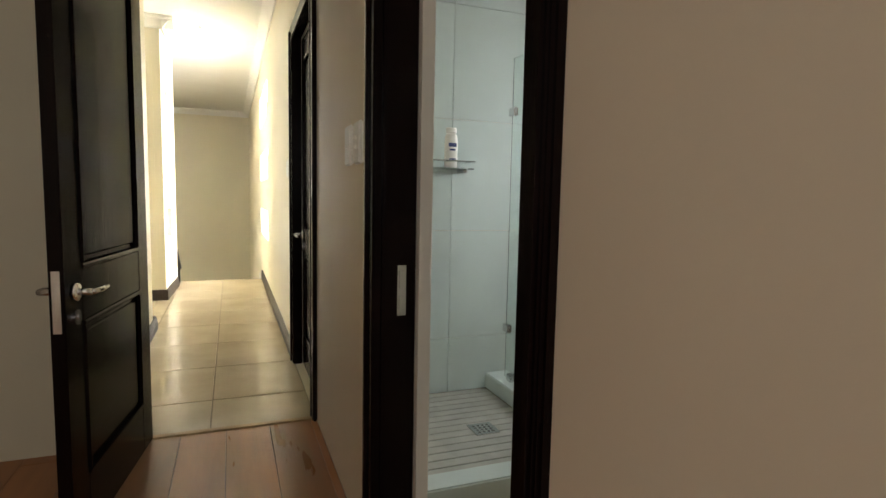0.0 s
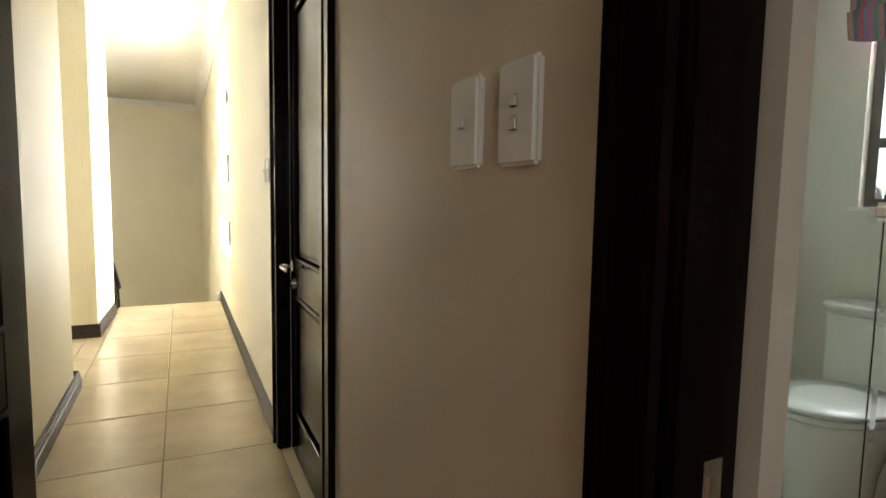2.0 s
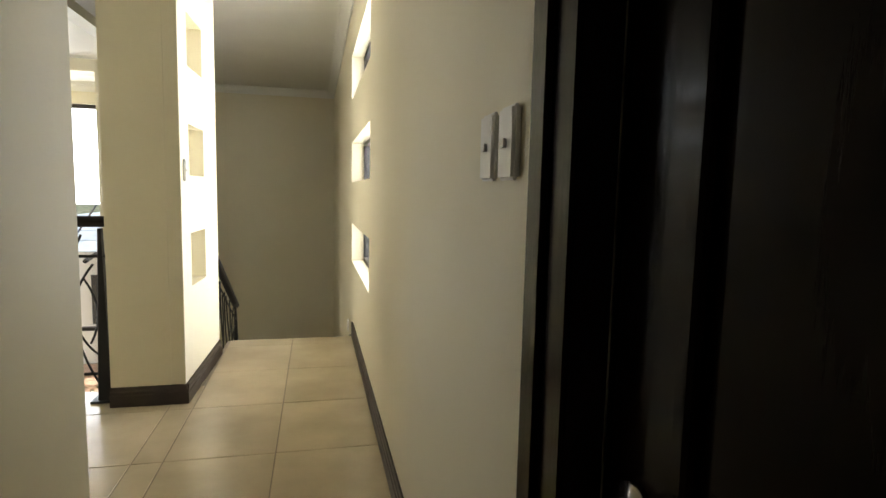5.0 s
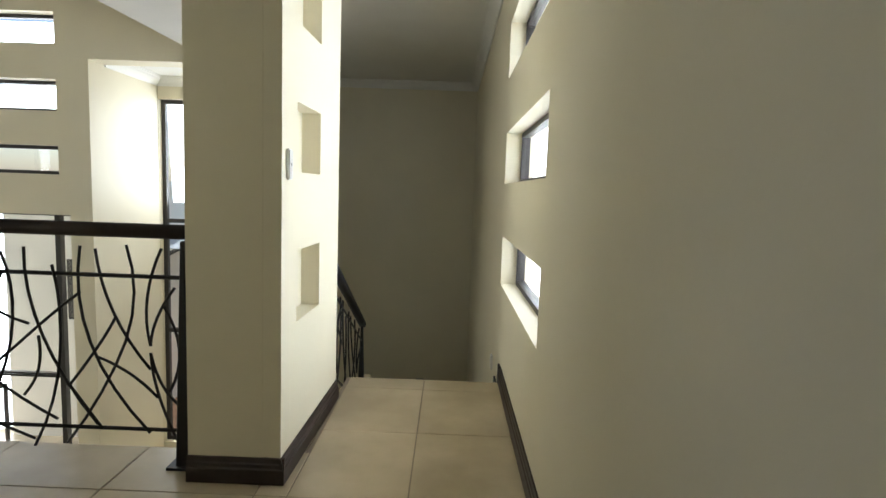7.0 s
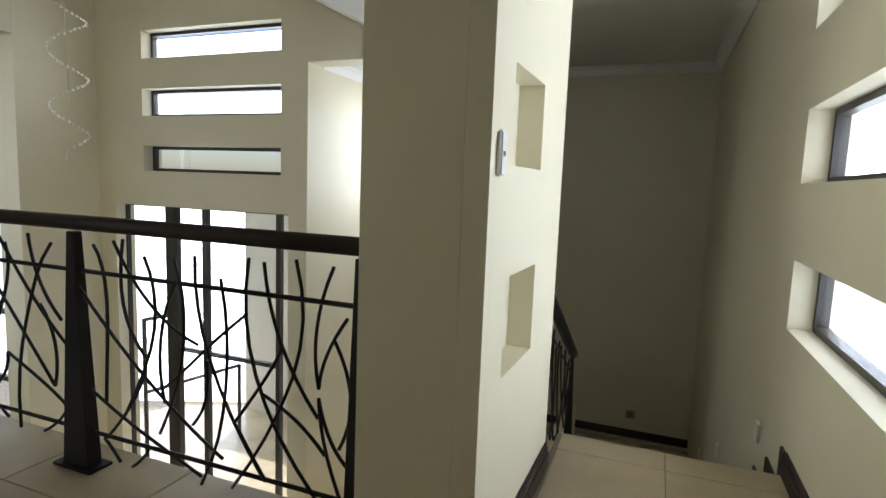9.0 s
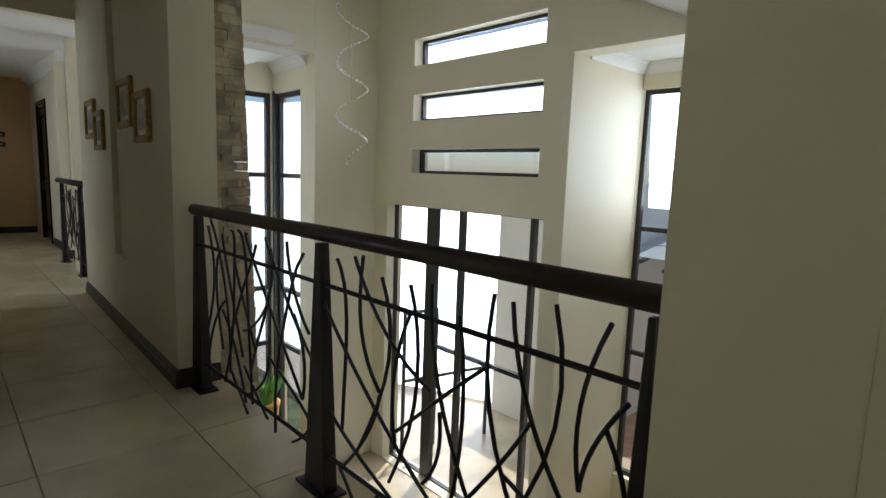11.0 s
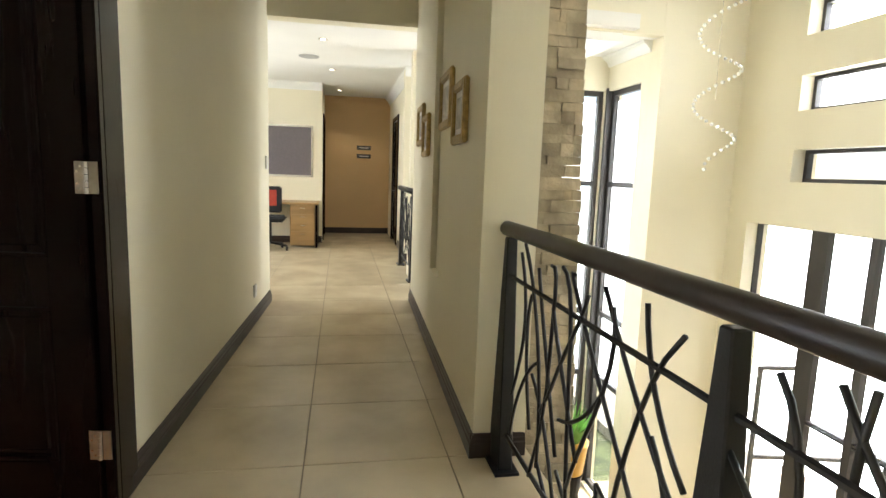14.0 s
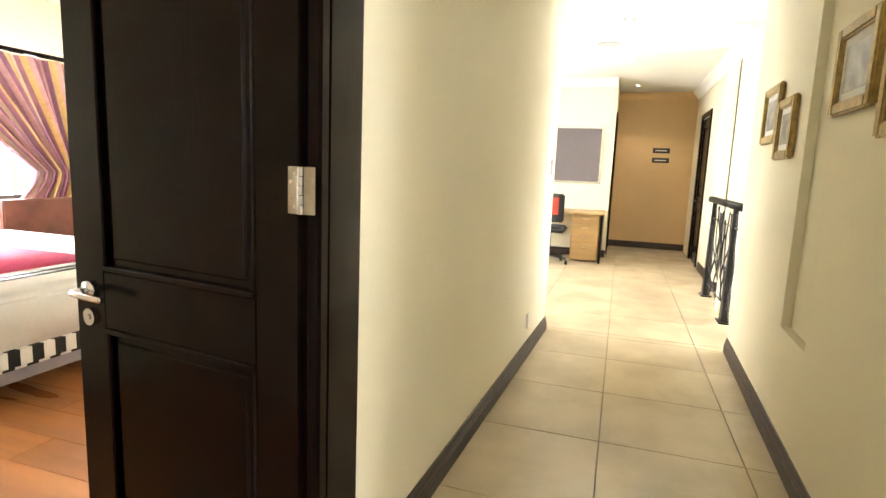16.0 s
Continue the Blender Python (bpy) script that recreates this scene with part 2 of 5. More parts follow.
def wall(name, p0, p1, thick, z0, z1, holes=(), material=None, label="painted plaster wall"):
    """Face from p0 to p1; the thickness goes to the left of that line. holes: (a0, a1, z0, z1) along the line."""
    p0, p1 = Vector((*p0, 0)), Vector((*p1, 0))
    d = (p1 - p0).normalized()
    n = Vector((-d.y, d.x, 0))
    length = (p1 - p0).length
    aa = sorted({0, length, *[h[0] for h in holes], *[h[1] for h in holes]})
    zz = sorted({z0, z1, *[h[2] for h in holes], *[h[3] for h in holes]})
    aa = [a for a in aa if -1e-6 <= a <= length + 1e-6]
    zz = [z for z in zz if z0 - 1e-6 <= z <= z1 + 1e-6]

    def solid(i, j):
        if not (0 <= i < len(aa) - 1 and 0 <= j < len(zz) - 1):
            return False
        a, z = (aa[i] + aa[i + 1]) / 2, (zz[j] + zz[j + 1]) / 2
        return not any(h[0] < a < h[1] and h[2] < z < h[3] for h in holes)
    bm = bmesh.new()

    def v(a, t, z):
        return bm.verts.new(p0 + d * a + n * t + Vector((0, 0, z)))
    for i in range(len(aa) - 1):
        for j in range(len(zz) - 1):
            if not solid(i, j):
                continue
            a0, a1, b0, b1 = aa[i], aa[i + 1], zz[j], zz[j + 1]
            for t in (0, thick):
                bm.faces.new((v(a0, t, b0), v(a1, t, b0), v(a1, t, b1), v(a0, t, b1)))
            if not solid(i - 1, j):
                bm.faces.new((v(a0, 0, b0), v(a0, thick, b0), v(a0, thick, b1), v(a0, 0, b1)))
            if not solid(i + 1, j):
                bm.faces.new((v(a1, 0, b0), v(a1, thick, b0), v(a1, thick, b1), v(a1, 0, b1)))
            if not solid(i, j - 1):
                bm.faces.new((v(a0, 0, b0), v(a1, 0, b0), v(a1, thick, b0), v(a0, thick, b0)))
            if not solid(i, j + 1):
                bm.faces.new((v(a0, 0, b1), v(a1, 0, b1), v(a1, thick, b1), v(a0, thick, b1)))
    bmesh.ops.remove_doubles(bm, verts=bm.verts[:], dist=1e-5)
    return tagged(part(name, bm, material or PLASTER), label, "wall", kind="structure")


def slab(name, dims, material, label, category):
    return tagged(pbox(name, dims, material), label, category, kind="structure")


def profile_run(name, p0, p1, prof, material, label, category="trim"):
    """A moulding: profile points (out, z) swept from p0 to p1; out is to the right of the line."""
    p0, p1 = Vector((*p0, 0)), Vector((*p1, 0))
    d = (p1 - p0).normalized()
    n = Vector((d.y, -d.x, 0))
    bm = bmesh.new()
    rings = [[bm.verts.new(p + n * o + Vector((0, 0, z))) for o, z in prof] for p in (p0, p1)]
    k = len(prof)
    for i in range(k):
        bm.faces.new((rings[0][i], rings[0][(i + 1) % k], rings[1][(i + 1) % k], rings[1][i]))
    bm.faces.new(rings[0])
    bm.faces.new(rings[1])
    return tagged(part(name, bm, material), label, category, kind="structure")


SKIRTING = [(-0.002, 0.002), (0.018, 0.002), (0.018, 0.062), (0.013, 0.068), (0.013, 0.082), (0.009, 0.088), (0.007, 0.105), (-0.002, 0.108)]


def skirting(p0, p1):
    return profile_run("baseboard", p0, p1, SKIRTING, SKIRT, "dark moulded wooden skirting board along the wall", "baseboard")


def cornice(p0, p1, z, material=None):
    prof = [(-0.002, z - 0.11), (0.015, z - 0.11), (0.022, z - 0.09), (0.035, z - 0.07), (0.06, z - 0.045), (0.085, z - 0.03), (0.09, z - 0.015), (0.105, z - 0.012), (0.105, z + 0.002), (-0.002, z + 0.002)]
    return profile_run("trim", p0, p1, prof, material or WHITE, "white moulded plaster ceiling cornice", "cornice")


# ---- the large structure ----
N = 10.14
XR, XL, CEIL, TOP, LOW = 0.73, -0.24, 2.78, 4.6, -2.75
# corridor east wall with three slit windows, a door and the bathroom door
wall("wall_east", (XR, 12.9), (XR, 3.11), 0.19, -2.9, CEIL,
     holes=[(12.9 - 8.22, 12.9 - 6.68, 0.59, 0.91), (12.9 - 8.26, 12.9 - 6.68, 1.255, 1.585), (12.9 - 8.3, 12.9 - 6.7, 1.94, 2.30),
            (12.9 - 4.10, 12.9 - 3.25, 0.0, 2.06)], label="cream plaster wall with three slit windows")
wall("wall_bedroom_east_side", (XR, 3.108), (XR, -1.0), 0.10, 0, CEIL, holes=[(3.108 - 2.005, 3.108 - 1.15, 0.0, 2.06)], material=WARMBOUNCE, label="plaster wall, warm beige from painted-in floor bounce, with the bathroom doorway")
wall("wall_stair_end", (0.92, 12.9), (-2.2, 12.9), -0.2, -2.9, CEIL, label="cream plaster wall at the stair landing")
wall("wall_corridor_west", (XL + 0.02, 3.22), (XL + 0.02, 5.22), 0.14, 0, CEIL, label="cream plaster corridor wall")
wall("wall_bedroom_south", (-0.03, 3.12), (-3.0, 3.12), -0.10, 0, CEIL, label="cream plaster wall beside the bedroom door")
wall("wall_header", (-0.03, 3.12), (XR, 3.12), 0.10, 2.3, CEIL, label="cream plaster above the doorway")
wall("wall_first_bedroom_west", (-1.2, -1.0), (-1.2, 3.12), 0.1, 0, CEIL, material=WARMBOUNCE, label="plaster bedroom wall, warm beige from painted-in floor bounce")
wall("wall_first_bedroom_end", (-1.3, -1.0), (0.92, -1.0), -0.1, 0, CEIL, material=WARMBOUNCE, label="plaster bedroom wall, warm beige from painted-in floor bounce")
# corridor two, south side, a doorway near its middle
wall("wall_landing_south", (-0.36, 5.22), (-2.20, 5.22), -0.14, 0, TOP, label="cream plaster landing wall")
wall("wall_corridor_south", (-3.13, 5.36), (-6.2, 5.505), 0.14, 0, TOP, label="cream plaster corridor wall")
wall("wall_over_door", (-2.20, 5.355), (-3.13, 5.355), 0.14, 2.08, TOP, label="cream plaster over the doorway")
wall("wall_corridor_north", (-3.305, 6.68), (-6.2, 6.775), -0.23, LOW, TOP, holes=[(1.15, 1.55, 0.545, 2.35)], label="cream plaster wall with a narrow recess")
wall("wall_recess_back", (-4.35, 6.756), (-5.0, 6.777), -0.05, 0.4, 2.5, label="cream plaster recess back")
wall("wall_opening_head", (-6.17, 5.36), (-6.17, 6.95), 0.16, 2.45, TOP, label="cream plaster above the opening")
# pillar with niches
bm_holes = [(0.19, 0.55, 0.62, 0.925), (0.19, 0.55, 1.25, 1.535), (0.19, 0.55, 1.85, 2.14)]
wall("wall_pillar_face", (XL - 0.028, 6.67), (XL, 7.60), 0.10, 0, CEIL, holes=bm_holes, label="cream plaster pillar with square niches")
slab("wall_pillar", (-0.64, XL - 0.10, 6.67, 7.60, LOW, CEIL), PLASTER, "cream plaster pillar beside the stairs", "pillar")
wall("wall_stair_west", (-0.61, 7.60), (-0.61, 10.9), -0.12, LOW, -1.0, label="cream plaster wall below the stairs")
# void walls
wall("wall_void_north", (-6.5, N), (-3.26, N), 0.26, LOW, TOP,
     holes=[(0.95, 2.91, 1.225, 1.515), (0.95, 2.91, 1.855, 2.165), (0.95, 2.91, 2.505, 2.815), (0.47, 3.01, LOW + 0.02, 0.815)], label="cream plaster wall with three long slit windows above glazing")
wall("wall_void_header", (-3.26, N), (-1.63, N), 0.26, 2.37, TOP, label="cream plaster header over the window bay")
wall("wall_bay_west", (-3.26, N + 0.26), (-3.26, 11.44), 0.12, LOW, 2.6, label="white-lit plaster side wall of the window bay")
wall("wall_bay_north", (-3.5, 11.44), (-1.63, 11.44), 0.2, LOW, 2.6, holes=[(0.245, 1.365, -2.2, 2.20)], label="plaster wall round a tall window")
wall("wall_void_west", (-6.3, 9.22), (-6.3, N), 0.2, LOW, TOP, label="cream plaster wall beside the chandelier")
wall("wall_nook_north", (-7.6, 9.22), (-6.502, 9.22), 0.18, LOW, TOP, holes=[(0.22, 0.94, LOW + 0.05, 2.22)], label="cream plaster round the corner window")
wall("wall_nook_west", (-7.40, 6.9), (-7.40, 9.22), 0.18, LOW, TOP, holes=[(1.0, 2.29, LOW + 0.05, 2.22)], label="cream plaster round the corner window")
slab("ceiling_nook", (-7.5, -6.402, 6.95, 9.3, 2.604, 2.68), WHITE, "white plaster ceiling", "ceiling")
wall("wall_nook_head", (-6.3, 6.95), (-6.3, 9.218), 0.1, 2.60, TOP, label="cream plaster above the window nook")
slab("ceiling_bay", (-3.26, -1.63, N + 0.262, 11.64, 2.46, 2.56), WHITE, "white plaster ceiling over the window bay", "ceiling")
slab("ceiling_corridor", (-0.62, 0.95, -1.1, 7.0, CEIL, CEIL + 0.1), WHITE, "white plaster ceiling", "ceiling")
slab("ceiling_stairs", (-1.62, 0.95, 7.0, 13.1, CEIL, CEIL + 0.1), WHITE, "white plaster ceiling over the stairs", "ceiling")
wall("wall_bay_pier", (-1.84, N), (-1.62, N), 0.26, LOW, 2.37, label="cream plaster pier beside the window bay")
wall("wall_stair_void", (-1.5, 10.14), (-1.5, 12.9), 0.12, LOW, CEIL, label="cream plaster wall beside the stairs")
slab("ceiling_bedroom", (-1.3, -0.62, -1.1, 3.2, CEIL, CEIL + 0.1), WHITE, "white plaster ceiling", "ceiling")
# unseen slabs and closing wall, added to stop sun leaking above the ceilings
slab("roof", (-7.8, 0.95, 4.9, 10.5, TOP + 0.12, TOP + 0.25), RENDERWALL, "unseen flat slab over the landing and void, added to stop sun leaks", "roof")
slab("sun_block_study", (-12.1, -6.2, 3.2, 8.9, 2.62, 2.75), RENDERWALL, "unseen flat slab over the study, added to stop sun leaks", "roof")
wall("sun_block_east", (-0.60, 5.0), (-0.60, 10.4), -0.1, CEIL + 0.1, TOP + 0.12, label="unseen plaster added to keep sun out of the roof space")
slab("ceiling_landing", (-6.3, -0.62, 5.0, 6.95, TOP, TOP + 0.1), WHITE, "white plaster ceiling", "ceiling")
# sloping ceiling of the void
bm = bmesh.new()
sl = [(-1.5, 2.50), (-2.25, 2.50), (-6.6, 2.50 + 0.48 * 4.35)]
for (xa, za), (xb, zb) in zip(sl, sl[1:]):
    q = [bm.verts.new(p) for p in ((xa, 6.9, za), (xb, 6.9, zb), (xb, N + 0.05, zb), (xa, N + 0.05, za))]
    r = [bm.verts.new(v.co + Vector((0, 0, 0.1))) for v in q]
    bm.faces.new(q)
    bm.faces.new(r)
    for i in range(4):
        bm.faces.new((q[i], q[(i + 1) % 4], r[(i + 1) % 4], r[i]))
tagged(part("ceiling_void", bm, WHITE), "white sloping plaster ceiling over the void", "ceiling", kind="structure")

# study beyond the opening
wall("wall_study_pin", (-10.3, 3.4), (-10.3, 5.83), 0.12, 0, 2.52, label="cream plaster study wall")
wall("wall_study_south", (-6.3, 3.4), (-10.4, 3.4), 0.12, 0, 2.52, holes=[(1.1, 2.9, 0.9, 2.1)], label="cream plaster study wall with an added, unseen window")
wall("wall_study_east", (-6.21, 3.4), (-6.21, 5.36), -0.1, 0, 2.52, label="cream plaster study wall")
wall("wall_far_end", (-11.75, 5.6), (-11.75, 7.2), 0.1, 0, 2.52, material=TAN, label="tan plaster wall at the corridor's end")
wall("wall_far_left", (-10.42, 5.83), (-11.85, 5.83), 0.1, 0, 2.52, holes=[(0.25, 1.1, 0.0, 2.05)], label="cream plaster by a dark doorway")
wall("wall_far_right", (-8.45, 7.03), (-11.85, 7.03), -0.12, 0, 2.52, holes=[(1.7, 2.5, 0.0, 2.05)], label="cream plaster by a dark doorway")
wall("wall_stub", (-8.45, 6.93), (-8.45, 8.7), 0.14, LOW, 2.52, label="cream plaster wall end by the second rail")
slab("ceiling_study", (-12.0, -6.33, 3.3, 8.8, 2.52, 2.6), WHITE, "white plaster study ceiling", "ceiling")
# second bedroom
wall("wall_bedroom_far", (-6.5, 0.7), (-1.2, 0.7), -0.12, 0, 2.6, holes=[(0.3, 3.2, 0.75, 2.0)], label="cream plaster bedroom wall with window")
wall("wall_bedroom_west", (-6.4, 0.7), (-6.4, 5.3), 0.12, 0, 2.6, label="cream plaster bedroom wall")
wall("wall_bedroom_east", (-1.32, 0.7), (-1.32, 3.1), -0.1, 0, 2.6, label="cream plaster bedroom wall")
wall("wall_bedroom_side", (-1.9, 3.1), (-1.9, 5.22), 0.1, 0, 2.6, label="cream plaster bedroom wall")
slab("ceiling_second_bedroom", (-6.6, -1.2, 0.6, 5.25, 2.6, 2.68), WHITE, "white plaster bedroom ceiling", "ceiling")
# bathroom
wall("wall_bath_north", (2.95, 3.32), (0.83, 3.32), -0.1, 0, 2.5, material=BATHWALL, label="pale plaster bathroom wall")
wall("wall_bath_east", (2.93, 3.42), (2.93, 0.2), 0.2, 0, 2.5, holes=[(0.45, 1.03, 1.135, 2.10)], material=BATHWALL, label="pale plaster bathroom wall with window")
wall("wall_bath_south", (0.83, 0.3), (2.95, 0.3), -0.1, 0, 2.5, material=BATHWALL, label="pale plaster bathroom wall")
slab("ceiling_bath", (0.832, 3.1, 0.2, 3.4, 2.5, 2.58), WHITE, "white bathroom ceiling", "ceiling")
slab("floor_bath", (0.80, 3.1, 0.2, 3.4, -0.15, -0.006), GROUT, "bathroom floor bed under tiles", "floor")
# floors
floor_up = slab("floor", (XL + 0.0, 0.92, 3.17, 7.96, -0.25, -0.004), GROUT, "cream porcelain tiled corridor floor", "floor")
floor_two = slab("floor_landing", (-6.2, XL, 5.22, 6.94, -0.25, -0.004), GROUT, "cream porcelain tiled landing floor", "floor")
floor_study = slab("floor_study", (-11.9, -6.2, 3.3, 7.05, -0.25, -0.004), GROUT, "cream porcelain tiled study floor", "floor")
floor_bed = slab("floor_bedroom", (-1.3, 0.9, -1.1, 3.17, -0.2, -0.004), SKIRT, "brown laminate plank bedroom floor", "floor")
floor_bed2 = slab("floor_second_bedroom", (-6.4, -1.3, 0.6, 5.22, -0.2, -0.004), SKIRT, "brown laminate plank bedroom floor", "floor")
slab("floor_lower", (-7.4, 0.73, 6.3, 12.9, LOW - 0.2, LOW), TILE, "cream tiled lower floor", "floor")
# threshold strip
tagged(pbox("trim", (-0.02, XR - 0.001, 3.155, 3.19, -0.003, 0.006), OAK, bevel=0.002), "thin wooden threshold strip between floors", "threshold", kind="structure")

# stairs down
for i in range(12):
    z = -0.175 * (i + 1)
    y0 = 7.96 + 0.27 * i
    st = tagged(pbox("stair_step", (-0.49 if i < 11 else -1.5, XR - 0.002, y0, y0 + (0.27 if i < 11 else 1.86), z - 0.16, z), TILE, bevel=0.006), "cream tiled stair step", "step", "steps of the stairs", "structure")

# skirtings and cornices
skirting((XR, 7.96), (XR, 4.24))
skirting((XL + 0.02, 3.22), (XL + 0.02, 5.22))

skirting((-0.642, 6.67), (XL - 0.010, 6.67))
skirting((XL - 0.028, 6.655), (XL, 7.60))
skirting((-0.22, 5.36), (-2.12, 5.36))
skirting((-0.22, 5.21), (-0.22, 5.36))
skirting((-3.13, 5.36), (-6.2, 5.505))
skirting((-6.2, 6.775), (-3.288, 6.68))
skirting((-3.305, 6.664), (-3.305, 6.91))
skirting((-11.75, 5.83), (-11.75, 7.03))
skirting((-10.3, 3.4), (-10.3, 5.83))
skirting((-9.9, 7.03), (-8.45, 7.03))
skirting((-8.45, 6.92), (-8.45, 8.6))
cornice((XR, 12.9), (XR, 3.22), CEIL)
cornice((XL + 0.02, 3.22), (XL + 0.02, 5.22), CEIL)
cornice((-0.64, 6.67), (XL + 0.1, 6.67), CEIL)
cornice((XL, 6.6), (XL, 7.60), CEIL)
cornice((-1.5, 12.9), (XR, 12.9), CEIL)
cornice((-10.3, 3.4), (-10.3, 5.83), 2.52)
cornice((-11.75, 5.83), (-11.75, 7.03), 2.52, TAN)
cornice((-11.75, 7.03), (-8.45, 7.03), 2.52)
cornice((-8.45, 6.93), (-8.45, 8.6), 2.52)
cornice((-3.26, 11.44), (-1.63, 11.44), 2.46)
cornice((-3.26, 10.4), (-3.26, 11.44), 2.46)
cornice((-7.4, 9.22), (-6.5, 9.22), 2.60)
profile_run("baseboard", (-1.5, 12.9), (XR, 12.9), [(o, z - 2.1) for o, z in SKIRTING], SKIRT, "dark wooden skirting on the stair landing", "baseboard")
for i in range(11):
    y0, zt = 7.96 + 0.27 * i, -0.175 * (i + 1)
    bm = bmesh.new()
    box(bm, XR - 0.013, XR - 0.001, y0, y0 + 0.27, zt + 0.001, zt + 0.10)
    box(bm, XR - 0.013, XR - 0.001, y0, y0 + 0.075, zt + 0.10, zt + 0.275)
    tagged(part("trim", bm, SKIRT), "dark stepped skirting on the stair wall", "baseboard", kind="structure")


# ---- windows and doors ----
def window(name, origin, along, w, h, label, mull=(), trans=(), bar=0.05, depth=0.06, widths=None, pane=True):
    """A glazed frame: origin is its lower corner, along the direction of its width."""
    d = Vector((*along, 0)).normalized()
    m = Matrix(((d.x, -d.y, 0, origin[0]), (d.y, d.x, 0, origin[1]), (0, 0, 1, origin[2]), (0, 0, 0, 1)))
    win = thing(name, m, label, "window", kind="structure")
    fr = bmesh.new()
    for dims in ((0, bar, 0, h), (w - bar, w, 0, h), (bar, w - bar, 0, bar), (bar, w - bar, h - bar, h)):
        box(fr, dims[0], dims[1], -depth / 2, depth / 2, dims[2], dims[3])
    local("window_frame", fr, ALU, win)
    for i, u in enumerate(mull):
        b = widths[i] if widths else bar
        lbox("mullion", (u - b / 2, u + b / 2, -depth / 2 - 0.004, depth / 2 + 0.004, bar, h - bar), ALU, win)
    for t in trans:
        u0, u1, z = t
        lbox("transom", (u0, u1, -depth / 2 + 0.003, depth / 2 - 0.003, z - bar / 2, z + bar / 2), ALU, win)
    if pane:
        p = lbox("pane", (bar / 2, w - bar / 2, -0.003, 0.003, bar / 2, h - bar / 2), GLASS, win)
        p.visible_shadow = False
    return win


for i, (z0, z1, y1) in enumerate(((0.59, 0.91, 8.22), (1.255, 1.585, 8.26), (1.94, 2.30, 8.3))):
    window("window_slit", (XR + 0.13, 6.685, z0), (0, 1), y1 - 6.69, z1 - z0, "narrow slit window in a bronze aluminium frame", bar=0.03)
for z0, z1 in ((1.225, 1.515), (1.855, 2.165), (2.505, 2.815)):
    window("window_clerestory", (-5.55, 10.30, z0), (1, 0), 1.96, z1 - z0, "long narrow clerestory window in a dark frame", bar=0.035)
window("window_front", (-6.03, 10.30, LOW + 0.02), (1, 0), 2.54, 0.795 - LOW, "large double-height glazing with dark mullions", bar=0.018,
       mull=(0.75, 1.265, 2.31), widths=(0.18, 0.07, 0.055), trans=((0.84, 2.31, 1.79), (0.84, 2.31, 1.82)))
window("window_tall", (-3.255, 11.54, -2.2), (1, 0), 1.12, 4.40, "tall window with dark frame and crossbars", bar=0.05, trans=((0, 1.12, 2.90), (0, 1.12, 1.48)))
window("window_corner", (-7.38, 9.30, LOW + 0.05), (1, 0), 0.71, 4.92, "tall corner window with dark frame", bar=0.06, trans=((0, 0.71, 3.83), (0, 0.71, 2.25), (0, 0.71, 1.45)))
window("window_corner_side", (-7.48, 7.90, LOW + 0.05), (0, 1), 1.29, 4.92, "tall corner window with dark frame", bar=0.06, trans=((0, 1.29, 3.83), (0, 1.29, 2.25), (0, 1.29, 1.45)))
tagged(pbox("trim", (-7.52, -7.37, 9.20, 9.36, LOW, 2.25), ALU), "dark corner post of the window", "window post", kind="structure")
bathwin = window("window_bath", (3.0, 2.39, 1.135), (0, 1), 0.58, 0.965, "bathroom window with bronze aluminium frame", bar=0.04, trans=((0, 0.58, 0.27),), mull=(0.30,), widths=(0.02,))
lbox("window_sill", (-0.02, 0.60, 0.03, 0.115, -0.012, 0.004), WHITE, bathwin, 0.004)
window("window_bedroom", (-6.2, 0.64, 0.75), (1, 0), 2.9, 1.25, "bedroom window with dark frame", mull=(0.75, 1.5, 2.2), trans=((0, 2.9, 0.85),))
# unseen window, added round the opening of the study's fill lamp
window("window_study_added", (-9.2, 3.34, 0.9), (1, 0), 1.8, 1.2, "unseen study window with dark frame, added for the fill lamp", mull=(0.9,))


def lever(parent, x, z, side, back, label="satin chrome lever handle"):
    """Lever handle at x, z on one side of a leaf (side -1 or 1 in local y); it points along back in x."""
    bm = bmesh.new()
    y = 0.02 * side
    cyl(bm, (x, y, z), (x, y + 0.012 * side, z), 0.026, seg=20)
    cyl(bm, (x, y, z), (x, y + 0.05 * side, z), 0.010)
    tube(bm, [(x, y + 0.05 * side, z), (x + 0.03 * back, y + 0.055 * side, z), (x + 0.075 * back, y + 0.053 * side, z - 0.002), (x + 0.12 * back, y + 0.048 * side, z - 0.004)], 0.009, 8)
    h = local("handle", bm, CHROME, parent, label, True)
    bm = bmesh.new()
    cyl(bm, (x, y, z - 0.075), (x, y + 0.010 * side, z - 0.075), 0.024, seg=20)
    cyl(bm, (x, y + 0.009 * side, z - 0.075), (x, y + 0.013 * side, z - 0.075), 0.008)
    local("escutcheon", bm, CHROME, parent, "round chrome keyhole cover")
    return h


